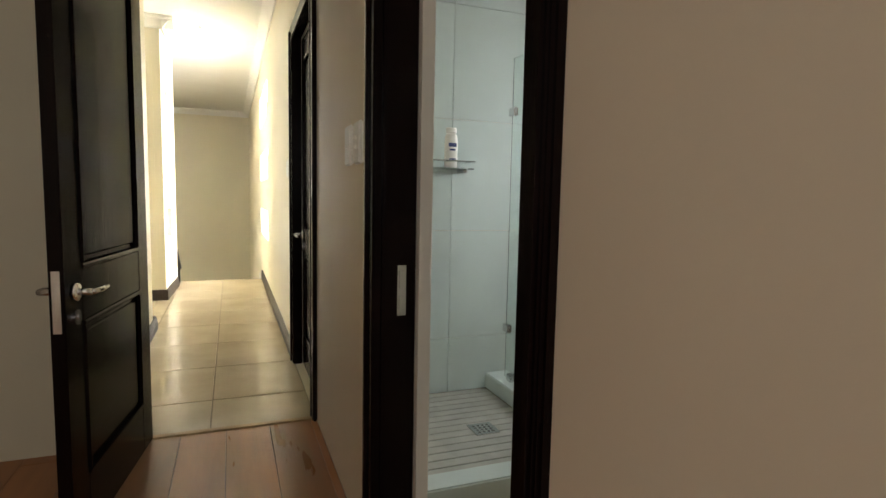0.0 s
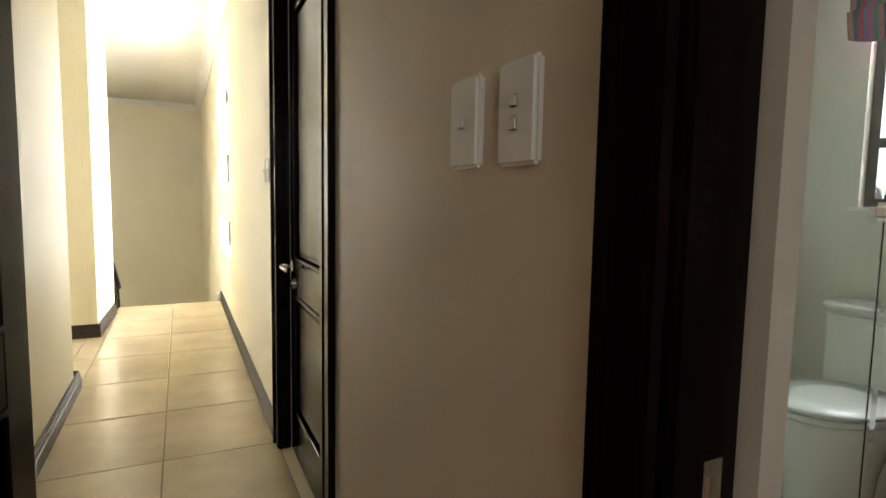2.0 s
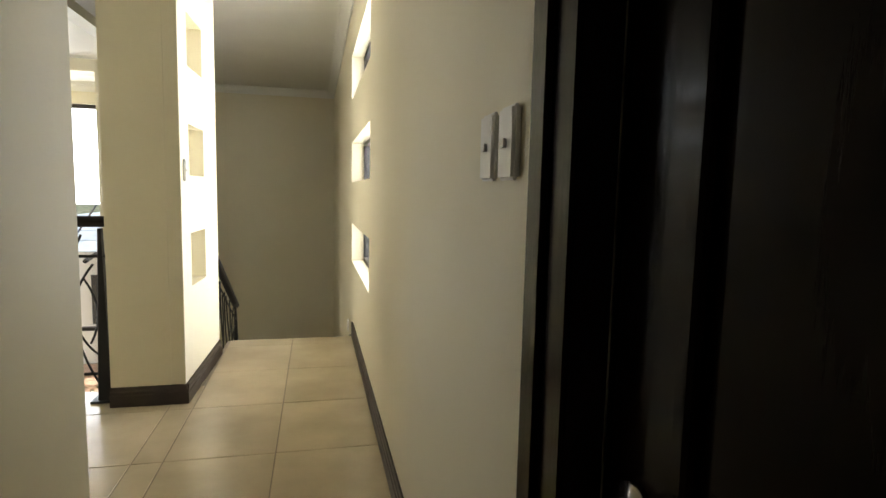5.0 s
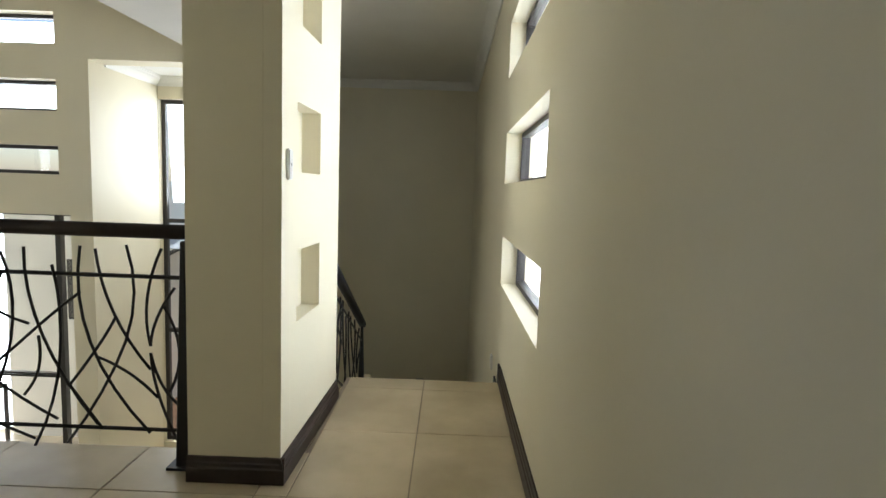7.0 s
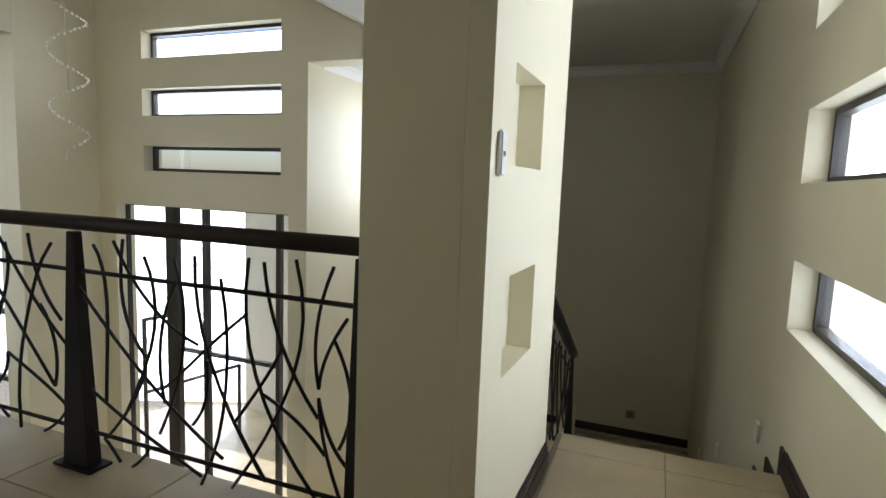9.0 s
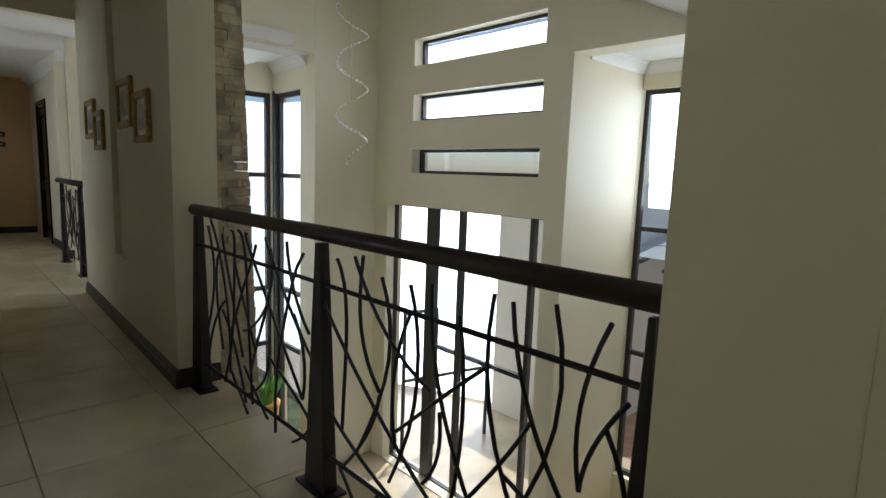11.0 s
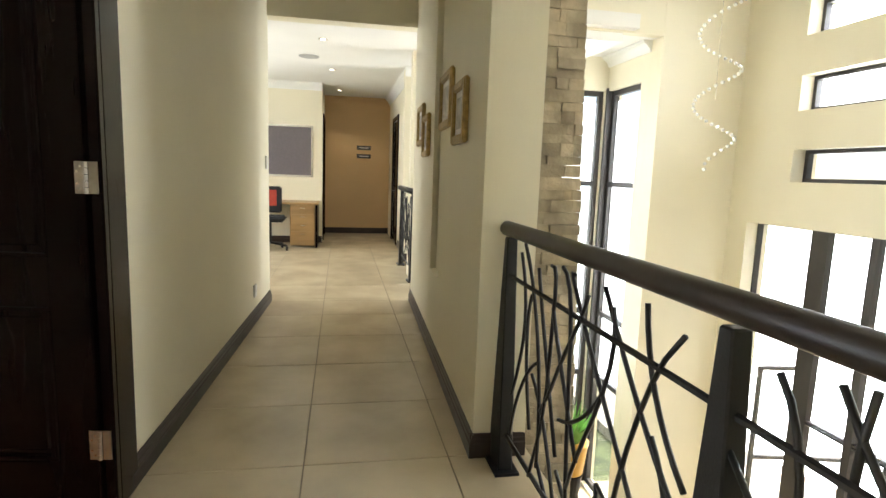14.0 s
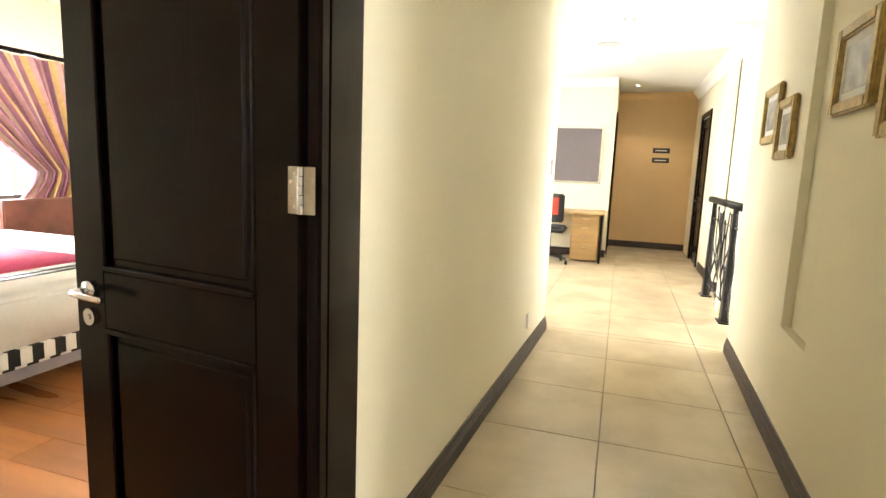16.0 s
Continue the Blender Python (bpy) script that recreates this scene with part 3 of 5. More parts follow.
def panel_door(name, m, w, label, hz=0.86, back=-1, hinges=(), knuckle=1, mid=(-0.10, 0.06)):
    """Two-panel leaf; local x runs from the hinge to the lock edge, z up."""
    d = thing(name, m, label, "door", kind="structure")
    H, T, S = 2.03, 0.02, 0.125
    zmid0, zmid1 = hz + mid[0], hz + mid[1]
    for nm, dims in (("stile", (0, S, -T, T, 0.006, H)), ("stile", (w - S, w, -T, T, 0.006, H)), ("rail", (S, w - S, -T, T, 0.006, 0.2)),
                     ("rail", (S, w - S, -T, T, zmid0, zmid1)), ("rail", (S, w - S, -T, T, H - 0.13, H))):
        lbox(nm, dims, DARKWOOD, d, 0.003)
    for z0, z1 in ((0.2, zmid0), (zmid1, H - 0.13)):
        bm = bmesh.new()
        box(bm, S - 0.004, w - S + 0.004, -0.008, 0.008, z0 - 0.004, z1 + 0.004)
        vs = box(bm, S + 0.035, w - S - 0.035, -0.015, 0.015, z0 + 0.035, z1 - 0.035)
        bmesh.ops.bevel(bm, geom=list({e for v in vs for e in v.link_edges}), offset=0.006, segments=1, affect="EDGES")
        local("panel", bm, DARKWOOD, d)
        bm = bmesh.new()
        for s in (-1, 1):
            y0, y1 = (0.010, 0.026) if s > 0 else (-0.026, -0.010)
            box(bm, S, w - S, y0, y1, z0, z0 + 0.016)
            box(bm, S, w - S, y0, y1, z1 - 0.016, z1)
            box(bm, S, S + 0.016, y0, y1, z0 + 0.016, z1 - 0.016)
            box(bm, w - S - 0.016, w - S, y0, y1, z0 + 0.016, z1 - 0.016)
        bev(bm, 0.004, 1)
        local("panel_moulding", bm, DARKWOOD, d)
    for s in (-1, 1):
        lever(d, w - 0.065, hz, s, back)
    lbox("lock_plate", (w - 0.001, w + 0.002, -0.011, 0.011, hz - 0.11, hz + 0.07), CHROME, d, label="chrome lock face plate")
    for z in hinges:
        hg = lbox("hinge", (0.0, 0.027, knuckle * T - 0.001, knuckle * T + 0.003, z - 0.05, z + 0.05), BRASS, d, label="steel butt hinge")
        bm = bmesh.new()
        for k in range(5):
            cyl(bm, (-0.008, knuckle * (T + 0.005), z - 0.05 + 0.0202 * k), (-0.008, knuckle * (T + 0.005), z - 0.0315 + 0.0202 * k), 0.007, seg=10)
        lbox("frame_leaf", (-0.043, -0.016, knuckle * T - 0.001, knuckle * T + 0.003, z - 0.05, z + 0.05), BRASS, hg)
        kn = local("hinge_knuckle", bm, BRASS, hg)
        bm = bmesh.new()
        for dx, dz in ((0.008, 0.035), (0.019, 0.018), (0.008, -0.035), (0.019, -0.018)):
            cyl(bm, (dx, knuckle * (T + 0.002), z + dz), (dx, knuckle * (T + 0.0045), z + dz), 0.004, seg=8)
        local("hinge_screws", bm, CHROME, hg)
    return d


def architrave(name, bars, label):
    t = thing(name, (0, 0, 0), label, "door frame", kind="structure")
    for dims in bars:
        bm = bmesh.new()
        box(bm, *dims)
        bev(bm, 0.006, 2)
        part("frame_board", bm, DARKWOOD, t)
    return t


# bedroom door standing open
ang = math.degrees(math.atan2(2.34 - 3.15, -0.11 - 0.0))
panel_door("door_bedroom", pose(0.0, 3.15, 0, 0, 0, ang), 0.815, "dark-stained two-panel wooden door standing open", hz=0.79)
architrave("door_frame", [(-0.035, -0.002, 3.115, 3.225, 0, 2.3), (XR - 0.022, XR + 0.001, 3.125, 3.20, 0, 2.3)], "dark wooden bedroom door frame")
# closed door in the corridor wall
panel_door("door_corridor", pose(XR + 0.065, 3.272, 0, 0, 0, 90), 0.806, "dark-stained two-panel wooden door, closed", hz=0.845, mid=(-0.12, 0.03))
architrave("door_frame", [(XR - 0.016, XR + 0.045, 3.16, 3.262, 0, 2.12), (XR - 0.016, XR + 0.045, 4.088, 4.23, 0, 2.12), (XR - 0.016, XR + 0.045, 3.262, 4.088, 2.04, 2.12),
                          (XR - 0.026, XR - 0.012, 3.18, 3.205, 0, 2.1), (XR - 0.026, XR - 0.012, 4.15, 4.18, 0, 2.1), (XR + 0.047, XR + 0.17, 3.251, 3.27, 0, 2.05), (XR + 0.047, XR + 0.17, 4.08, 4.099, 0, 2.05)], "dark moulded wooden door frame in the corridor")
tagged(pbox("wall_behind_door", (XR + 0.15, XR + 0.185, 3.275, 4.075, 0, 2.05), PLASTER), "plain wall behind the closed door", "wall", kind="structure")
# bathroom door frame
bf = architrave("door_frame", [(XR - 0.018, XR + 0.008, 1.975, 2.055, 0, 2.12), (XR - 0.018, XR + 0.008, 1.095, 1.170, 0, 2.12), (XR - 0.018, XR + 0.008, 1.170, 1.975, 2.04, 2.12),
                               (XR + 0.009, XR + 0.105, 1.965, 2.004, 0, 2.06), (XR + 0.009, XR + 0.105, 1.151, 1.182, 0, 2.06),
                               (XR - 0.028, XR - 0.012, 2.020, 2.045, 0, 2.1), (XR - 0.028, XR - 0.012, 1.105, 1.130, 0, 2.1)], "dark moulded wooden bathroom door frame")
bm = bmesh.new()
box(bm, XR + 0.05, XR + 0.075, 1.961, 1.966, 0.76, 0.90)
box(bm, XR + 0.055, XR + 0.070, 1.958, 1.962, 0.775, 0.815)
box(bm, XR + 0.055, XR + 0.070, 1.958, 1.962, 0.835, 0.885)
part("strike_plate", bm, CHROME, bf, "chrome lock strike plate")
tagged(pbox("trim", (XR + 0.107, XR + 0.143, 1.945, 2.0, 0, 2.4), BATHWALL), "pale plaster reveal by the bathroom door", "wall trim", kind="structure")
# second bedroom door
panel_door("door_second_bedroom", pose(-3.085, 5.335, 0, 0, 0, -98), 0.80, "dark-stained two-panel wooden door standing open, steel hinges", hz=0.83, hinges=(1.145, 0.26, 1.85), knuckle=1)
architrave("door_frame", [(-3.265, -3.105, 5.352, 5.382, 0, 2.12), (-3.13, -3.10, 5.21, 5.352, 0, 2.1), (-3.104, -3.0655, 5.350, 5.384, 0, 2.1), (-2.235, -2.10, 5.362, 5.38, 0, 2.12), (-2.24, -2.205, 5.21, 5.362, 0, 2.1), (-3.105, -2.235, 5.36, 5.38, 2.04, 2.12)], "dark wooden bedroom door frame")
# dark doorways at the far end
architrave("door_frame", [(-10.72, -10.62, 5.825, 5.85, 0, 2.1), (-11.55, -11.45, 5.825, 5.85, 0, 2.1), (-11.45, -10.72, 5.825, 5.85, 2.03, 2.1)], "dark wooden door frame at the corridor's end")
panel_door("door_far", pose(-11.5, 5.80, 0, 0, 0, 0), 0.8, "dark-stained wooden door, closed")
architrave("door_frame", [(-10.16, -10.06, 7.01, 7.035, 0, 2.1), (-10.98, -10.88, 7.01, 7.035, 0, 2.1), (-10.88, -10.16, 7.01, 7.035, 2.03, 2.1)], "dark wooden door frame at the corridor's end")
panel_door("door_far", pose(-10.13, 7.06, 0, 0, 0, 180), 0.8, "dark-stained wooden door, closed")


# ---- landing railing ----
def rod(parent, p, q, r, name="rod", rad=0.0065, place=None):
    """A bent rod through q, from p to r, in (u, z)."""
    pts = []
    for k in range(9):
        t = k / 8
        c = (2 * q[0] - (p[0] + r[0]) / 2, 2 * q[1] - (p[1] + r[1]) / 2)
        u = (1 - t) ** 2 * p[0] + 2 * t * (1 - t) * c[0] + t * t * r[0]
        z = (1 - t) ** 2 * p[1] + 2 * t * (1 - t) * c[1] + t * t * r[1]
        pts.append(place(u, z))
    bm = bmesh.new()
    tube(bm, pts, rad, 6)
    return part(name, bm, METALBLACK, parent, smooth=True)


# each bent rod: (u, z) at its top, middle and foot, u along the railing
PANEL_NEAR_HIGH = [(-1.87, .91, -1.80, .70, -1.81, .30), (-1.77, .93, -1.58, .70, -1.35, .59), (-1.72, .94, -1.72, .69, -1.61, .50), (-1.45, .89, -1.42, .60, -1.54, .22), (-1.45, .80, -1.54, .58, -1.52, .34),
                   (-1.61, .885, -1.57, .62, -1.71, .26), (-1.35, .91, -1.29, .54, -1.07, .17), (-1.24, .84, -1.22, .46, -1.35, .06), (-1.13, .92, -1.09, .52, -.85, .14), (-1.07, .91, -1.00, .65, -.85, .41), (-.94, .93, -.95, .53, -1.21, .08),
                   (-.79, .92, -.86, .71, -.85, .51), (-.74, .76, -.82, .63, -.85, .51)]
PANEL_NEAR_LOW = [(-.85, .48, -.81, .28, -.71, .05), (-.85, .48, -.80, .34, -.72, .25), (-.79, .68, -.73, .50, -.77, .32), (-1.13, .73, -1.31, .58, -1.52, .40), (-.99, .63, -1.07, .49, -1.19, .33),
                  (-1.06, .46, -.93, .39, -.82, .29), (-1.95, .75, -1.57, .39, -1.25, .18), (-1.90, .33, -1.60, .20, -1.35, .09), (-1.61, .49, -1.67, .32, -1.83, .14), (-1.31, .54, -1.32, .40, -1.39, .28),
                  (-1.84, .14, -1.79, .10, -1.75, .06), (-1.59, .15, -1.63, .10, -1.68, .06), (-1.19, .34, -1.11, .23, -1.05, .15)]
PANEL_FAR_HIGH = [(-2.46, .92, -2.23, .65, -2.02, .48), (-2.41, .88, -2.42, .65, -2.60, .27), (-2.24, .93, -2.19, .74, -2.06, .59), (-2.09, .90, -2.29, .57, -2.33, .09), (-2.20, .64, -2.12, .49, -2.13, .30),
                  (-3.13, .91, -3.05, .66, -3.11, .36), (-3.09, .95, -2.92, .66, -2.85, .20), (-2.99, .78, -3.02, .60, -2.93, .30), (-2.91, .89, -2.84, .68, -2.70, .32), (-2.78, .92, -2.75, .75, -2.90, .14),
                  (-2.75, .79, -2.68, .66, -2.52, .40), (-2.70, .93, -2.61, .72, -2.60, .12)]
PANEL_FAR_LOW = [(-2.62, .92, -2.55, .80, -2.13, .30), (-2.40, .41, -2.10, .25, -2.00, .16), (-2.02, .32, -2.08, .19, -2.19, .10), (-2.69, .28, -2.52, .18, -2.41, .12), (-2.40, .41, -2.46, .27, -2.70, .13),
                 (-2.42, .65, -2.52, .53, -2.67, .46), (-2.54, .88, -2.64, .68, -2.86, .40), (-2.90, .56, -3.02, .44, -3.10, .20), (-2.85, .22, -2.74, .12, -2.66, .05), (-2.95, .50, -2.80, .34, -2.68, .10)]


def rail_panel(parent, y, sets, shift=0.0):
    def place(u, z):
        return (u + shift, y + 0.010 * math.sin(9 * u + 5 * z), z)
    for rods in sets:
        for a, b, c, d, e, f in rods:
            rod(parent, (a, b), (c, d), (e, f), place=place)


def post(parent, x, y, z0, z1, b=0.075):
    bm = bmesh.new()
    vs = box(bm, x - b, x + b, y - 0.03, y + 0.03, z0, z1)
    for v in vs:
        if v.co.z > z1 - 0.01:
            v.co.x = x + (v.co.x - x) * 0.24
            v.co.y = y + (v.co.y - y) * 0.7
    bev(bm, 0.004, 1)
    p = part("post", bm, METALBLACK, parent)
    bm = bmesh.new()
    box(bm, x - b - 0.03, x + b + 0.03, y - 0.05, y + 0.05, z0, z0 + 0.012)
    part("base_plate", bm, METALBLACK, p)
    return p


YR = 6.785
rail = thing("railing", (-2.0, YR, 0), "black steel railing with bent criss-cross rods beside the void", "railing")
bm = bmesh.new()
tube(bm, [(-3.42, YR, 0.985), (-3.40, YR, 0.985), (-2.0, YR, 0.99), (-0.645, YR, 0.99)], 0.030, 16)
part("handrail", bm, mat("dark_handrail", (0.020, 0.012, 0.010), 0.4, var=0.15, scale=20), rail, "dark round wooden handrail", True)
post(rail, -3.24, YR, 0.0, 0.955)
post(rail, -1.97, YR, 0.0, 0.955)
post(rail, -0.70, YR, 0.0, 0.955, 0.035)
for z, r in ((0.803, 0.009), (0.153, 0.009)):
    bm = bmesh.new()
    tube(bm, [(-3.22, YR, z), (-0.66, YR, z)], r, 6)
    part("crossbar", bm, METALBLACK, rail)
rail_panel(rail, YR, (PANEL_NEAR_HIGH, PANEL_NEAR_LOW, PANEL_FAR_HIGH, PANEL_FAR_LOW))

srail = thing("stair_railing", (-0.36, 9.3, -0.95), "black steel stair railing with dark sloping handrail", "railing")
bm = bmesh.new()
tube(bm, [(-0.36, 7.62, 0.93), (-0.36, 9.2, 0.07), (-0.36, 9.33, 0.0)], 0.033, 12)
part("handrail", bm, METALBLACK, srail, smooth=True)
post(srail, -0.36, 9.3, -0.875, 0.01, 0.035)
def stair_place(u, z):
    y = 7.65 + 1.6 * u
    return (-0.36 + 0.01 * math.sin(7 * u), y, z - 0.02 - 0.544 * (y - 7.62) - 0.06)
for a, b, c, d, e, f in PANEL_NEAR_HIGH:
    rod(srail, ((a + 1.95) / 1.25, b), ((c + 1.95) / 1.25, d), ((e + 1.95) / 1.25, f), place=stair_place)
for off in (0.16, 0.72):
    bm = bmesh.new()
    tube(bm, [(-0.36, 7.62, 0.93 - off), (-0.36, 9.3, 0.016 - off)], 0.008, 6)
    part("crossbar", bm, METALBLACK, srail)

rail2 = thing("railing", (-7.3, 6.9, 0), "black steel railing with bent rods beside the second void", "railing")
bm = bmesh.new()
tube(bm, [(-8.44, 6.90, 0.985), (-6.9, 6.90, 0.985)], 0.034, 12)
part("handrail", bm, METALBLACK, rail2, smooth=True)
for x in (-8.2, -7.1):
    post(rail2, x, 6.90, 0.0, 0.955, 0.06)
for z in (0.805, 0.135):
    bm = bmesh.new()
    tube(bm, [(-8.4, 6.90, z), (-6.95, 6.90, z)], 0.008, 6)
    part("crossbar", bm, METALBLACK, rail2)
rail_panel(rail2, 6.90, (PANEL_NEAR_HIGH, PANEL_NEAR_LOW), -6.25)


# ---- wall fittings ----
def plate(name, m, w, h, label, kind_of, toggles=1, horizontal=False):
    """A wall plate: local x along the wall, y out of it."""
    t = thing(name, m, label, kind_of)
    bm = bmesh.new()
    box(bm, -w / 2, w / 2, 0.0, 0.015, -h / 2, h / 2)
    bev(bm, 0.005, 3)
    local("cover", bm, PLASTIC, t)
    for k in range(toggles):
        z = (k - (toggles - 1) / 2) * 0.028
        lbox("rocker", (-0.009, 0.009, 0.0148, 0.020, z - 0.009, z + 0.009), PLASTIC, t, 0.003)
    return t


EASTW = lambda y, z: pose(XR, y, z, 0, 0, 90)
plate("light_switch", EASTW(2.345, 1.252), 0.085, 0.13, "white plastic dimmer switch on cream wall", "switch", 1)
plate("light_switch", EASTW(2.205, 1.25), 0.085, 0.13, "white plastic double light switch on cream wall", "switch", 2)
plate("light_switch", EASTW(4.33, 1.265), 0.07, 0.115, "white plastic light switch beside the dark door", "switch", 1)
plate("light_switch", EASTW(4.43, 1.265), 0.07, 0.115, "white plastic light switch beside the dark door", "switch", 1)
plate("light_switch", pose(XL - 0.026, 6.74, 1.275, 0, 0, -91.7), 0.05, 0.12, "slim white light switch on the pillar", "switch", 1)
plate("light_switch", pose(-6.05, 5.50, 1.235, 0, 0, -2.6), 0.075, 0.115, "white plastic light switch near the opening", "switch", 2)
plate("wall_socket", pose(-5.5, 5.474, 0.25, 0, 0, -2.6), 0.075, 0.10, "white plastic wall socket low on the wall", "socket", 1)
for y, z in ((8.58, -0.06), (10.06, -0.84), (11.3, -1.45)):
    st = plate("step_light", EASTW(y, z), 0.075, 0.11, "grey recessed stair light in the wall", "step light", 0)
sl2 = thing("step_light", pose(0.0, 12.9, -1.78, 0, 0, 180), "square brass step light low on the landing wall", "step light")
lbox("cover", (-0.06, 0.06, 0.0, 0.012, -0.06, 0.06), BRASS, sl2, 0.004)
lbox("lens", (-0.035, 0.035, 0.012, 0.015, -0.035, 0.035), mat("amber_lens", (0.3, 0.2, 0.06), 0.3), sl2)


def downlight(x, y, z, watts=7.0):
    t = thing("downlight", (x, y, z), "round recessed ceiling downlight with chrome ring", "ceiling light", "ceiling downlights")
    bm = bmesh.new()
    lathe(bm, [(0.028, -0.001), (0.030, -0.006), (0.046, -0.006), (0.048, -0.0005)], 0, 0, 20)
    local("ring", bm, CHROME, t, smooth=True)
    bm = bmesh.new()
    cyl(bm, (0, 0, -0.0065), (0, 0, -0.0075), 0.027, seg=16)
    local("bulb", bm, LAMP, t)
    la = new("downlight_lamp", bpy.data.lights.new("downlight_lamp", "SPOT"))
    la.data.energy, la.data.spot_size, la.data.color, la.data.shadow_soft_size = watts, radians(110), (1.0, 0.86, 0.68), 0.03
    la.matrix_world = look((x, y, z - 0.02), (x, y + 0.001, z - 1))


downlight(0.05, 6.85, CEIL, 3.0)
for x, y in ((-7.2, 5.93), (-8.95, 6.0), (-10.9, 6.10)):
    downlight(x, y, 2.52)
sp = thing("ceiling_speaker", (-8.15, 5.74, 2.52), "round white ceiling speaker grille", "speaker")
bm = bmesh.new()
lathe(bm, [(0.09, -0.012), (0.115, -0.010), (0.12, -0.0005)], 0, 0, 24)
local("grille", bm, mat("grille_grey", (0.45, 0.45, 0.43), 0.6), sp)


# ---- pictures on the corridor wall ----
def picture(x, z, w, h):
    y = 6.68 + (-3.305 - x) * 0.0328
    t = thing("picture_frame", pose(x, y - 0.001, z, 0, 0, 178.1), "gilt wooden picture frame with pale mount", "picture", "gilt pictures on the wall")
    bm = bmesh.new()
    b = 0.045
    for d in ((-w / 2, -w / 2 + b, -h / 2, h / 2), (w / 2 - b, w / 2, -h / 2, h / 2), (-w / 2 + b, w / 2 - b, -h / 2, -h / 2 + b), (-w / 2 + b, w / 2 - b, h / 2 - b, h / 2)):
        box(bm, d[0], d[1], 0.0, 0.028, d[2], d[3])
    bev(bm, 0.007, 2)
    local("frame", bm, GILT, t)
    lbox("mount", (-w / 2 + b, w / 2 - b, 0.001, 0.010, -h / 2 + b, h / 2 - b), PAPER, t)
    lbox("print", (-w / 2 + b + 0.03, w / 2 - b - 0.03, 0.010, 0.012, -h / 2 + b + 0.03, h / 2 - b - 0.03), PHOTO, t)


picture(-4.28, 1.60, 0.40, 0.31)
picture(-3.84, 1.49, 0.34, 0.30)
picture(-5.55, 1.56, 0.40, 0.31)
picture(-5.19, 1.46, 0.34, 0.30)

# ---- stone clad pier ----
pier = thing("wall_stone_pier", (-3.6, 7.0, LOW), "battered pier clad in sandstone ledge strips", "stone pier", kind="structure")
pbox("core", (-4.0, -3.378, 6.912, 7.036, LOW, 4.0), STONE, pier)
rs = random.Random(5)
z = LOW
while z < 3.4:
    h = rs.choice((0.036, 0.043, 0.052))
    edge = 7.12 - 0.035 * (z - 1.1) + rs.uniform(-0.003, 0.003)
    cuts = sorted(6.915 + (edge - 6.915) * c for c in rs.sample((0.22, 0.35, 0.5, 0.64, 0.8), rs.choice((1, 1, 2))))
    for y0, y1 in zip([6.913] + cuts, cuts + [edge]):
        bm = bmesh.new()
        vs = box(bm, -4.0, -3.36 + rs.uniform(-0.007, 0.006), y0 + 0.0008, y1 - 0.0008, z + 0.0008, z + h - 0.0008)
        for v in vs:
            v.co += Vector((rs.uniform(-.003, .003), rs.uniform(-.0015, .0015), rs.uniform(-.0012, .0012)))
        part("stone", bm, STONE, pier)
    z += h

# ---- chandelier ----
ch = thing("chandelier", (-4.9, 8.8, TOP - 0.3), "long spiral strand of crystal beads hanging in the void", "chandelier")
bm = bmesh.new()
cyl(bm, (-4.9, 8.8, 3.70), (-4.9, 8.8, 3.78), 0.14, seg=24)
part("canopy", bm, CHROME, ch)
bm = bmesh.new()
ang_b, z = radians(225) - 2 * math.pi * 0.45 / 0.5, 1.29
while z < 3.62:
    r = min(0.15, 0.04 + 0.5 * (z - 1.29))
    c = Vector((-4.85 + r * math.cos(ang_b), 8.8 + r * math.sin(ang_b), z))
    bmesh.ops.create_icosphere(bm, subdivisions=1, radius=0.0145, matrix=Matrix.Translation(c))
    da = 0.046 / math.hypot(r, 0.5 / (2 * math.pi))
    ang_b += da
    z += 0.5 * da / (2 * math.pi)
tagged(part("crystal_strand", bm, CRYSTAL, ch, "clear crystal beads"), kind="stuff")
bm = bmesh.new()
tube(bm, [(-4.9, 8.8, 3.72), (-4.86, 8.8, 1.8)], 0.002, 4)
part("wire", bm, CHROME, ch)

# ---- bathroom ----
def rounded(bm, dims, r, seg=3):
    vs = box(bm, *dims)
    bmesh.ops.bevel(bm, geom=list({e for v in vs for e in v.link_edges}), offset=r, segments=seg, affect="EDGES")


# shower tray kerbs, glass, fittings
kerb = thing("shower_kerb", (1.3, 2.3, 0), "pale tiled kerb around the shower", "kerb", kind="structure")
pbox("kerb_side", (1.71, 1.86, 2.20, 3.315, 0, 0.09), BATHTILE, kerb, 0.006)
pbox("kerb_front", (0.832, 1.708, 2.20, 2.31, 0, 0.09), BATHTILE, kerb, 0.006)
scr = thing("shower_screen", (1.78, 2.7, 0.09), "clear glass shower screen with chrome fittings", "shower screen")
g = pbox("glass_side", (1.776, 1.784, 2.315, 3.20, 0.10, 1.835), SHOWERGLASS, scr, 0.001)
g.visible_shadow = False
RET = pose(1.78, 2.302, 0, 0, 0, math.degrees(math.atan2(2.165 - 2.302, 1.49 - 1.78)))
g = pbox("glass_door", (0.0, 0.32, -0.004, 0.004, 0.10, 1.97), SHOWERGLASS, scr, 0.001, m=RET)
g.visible_shadow = False
bm = bmesh.new()
rounded(bm, (0.26, 0.31, -0.03, 0.03, 1.115, 1.150), 0.010, 3)
bmesh.ops.transform(bm, matrix=RET, verts=bm.verts[:])
part("door_knob", bm, CHROME, scr, "chrome pull on the glass")
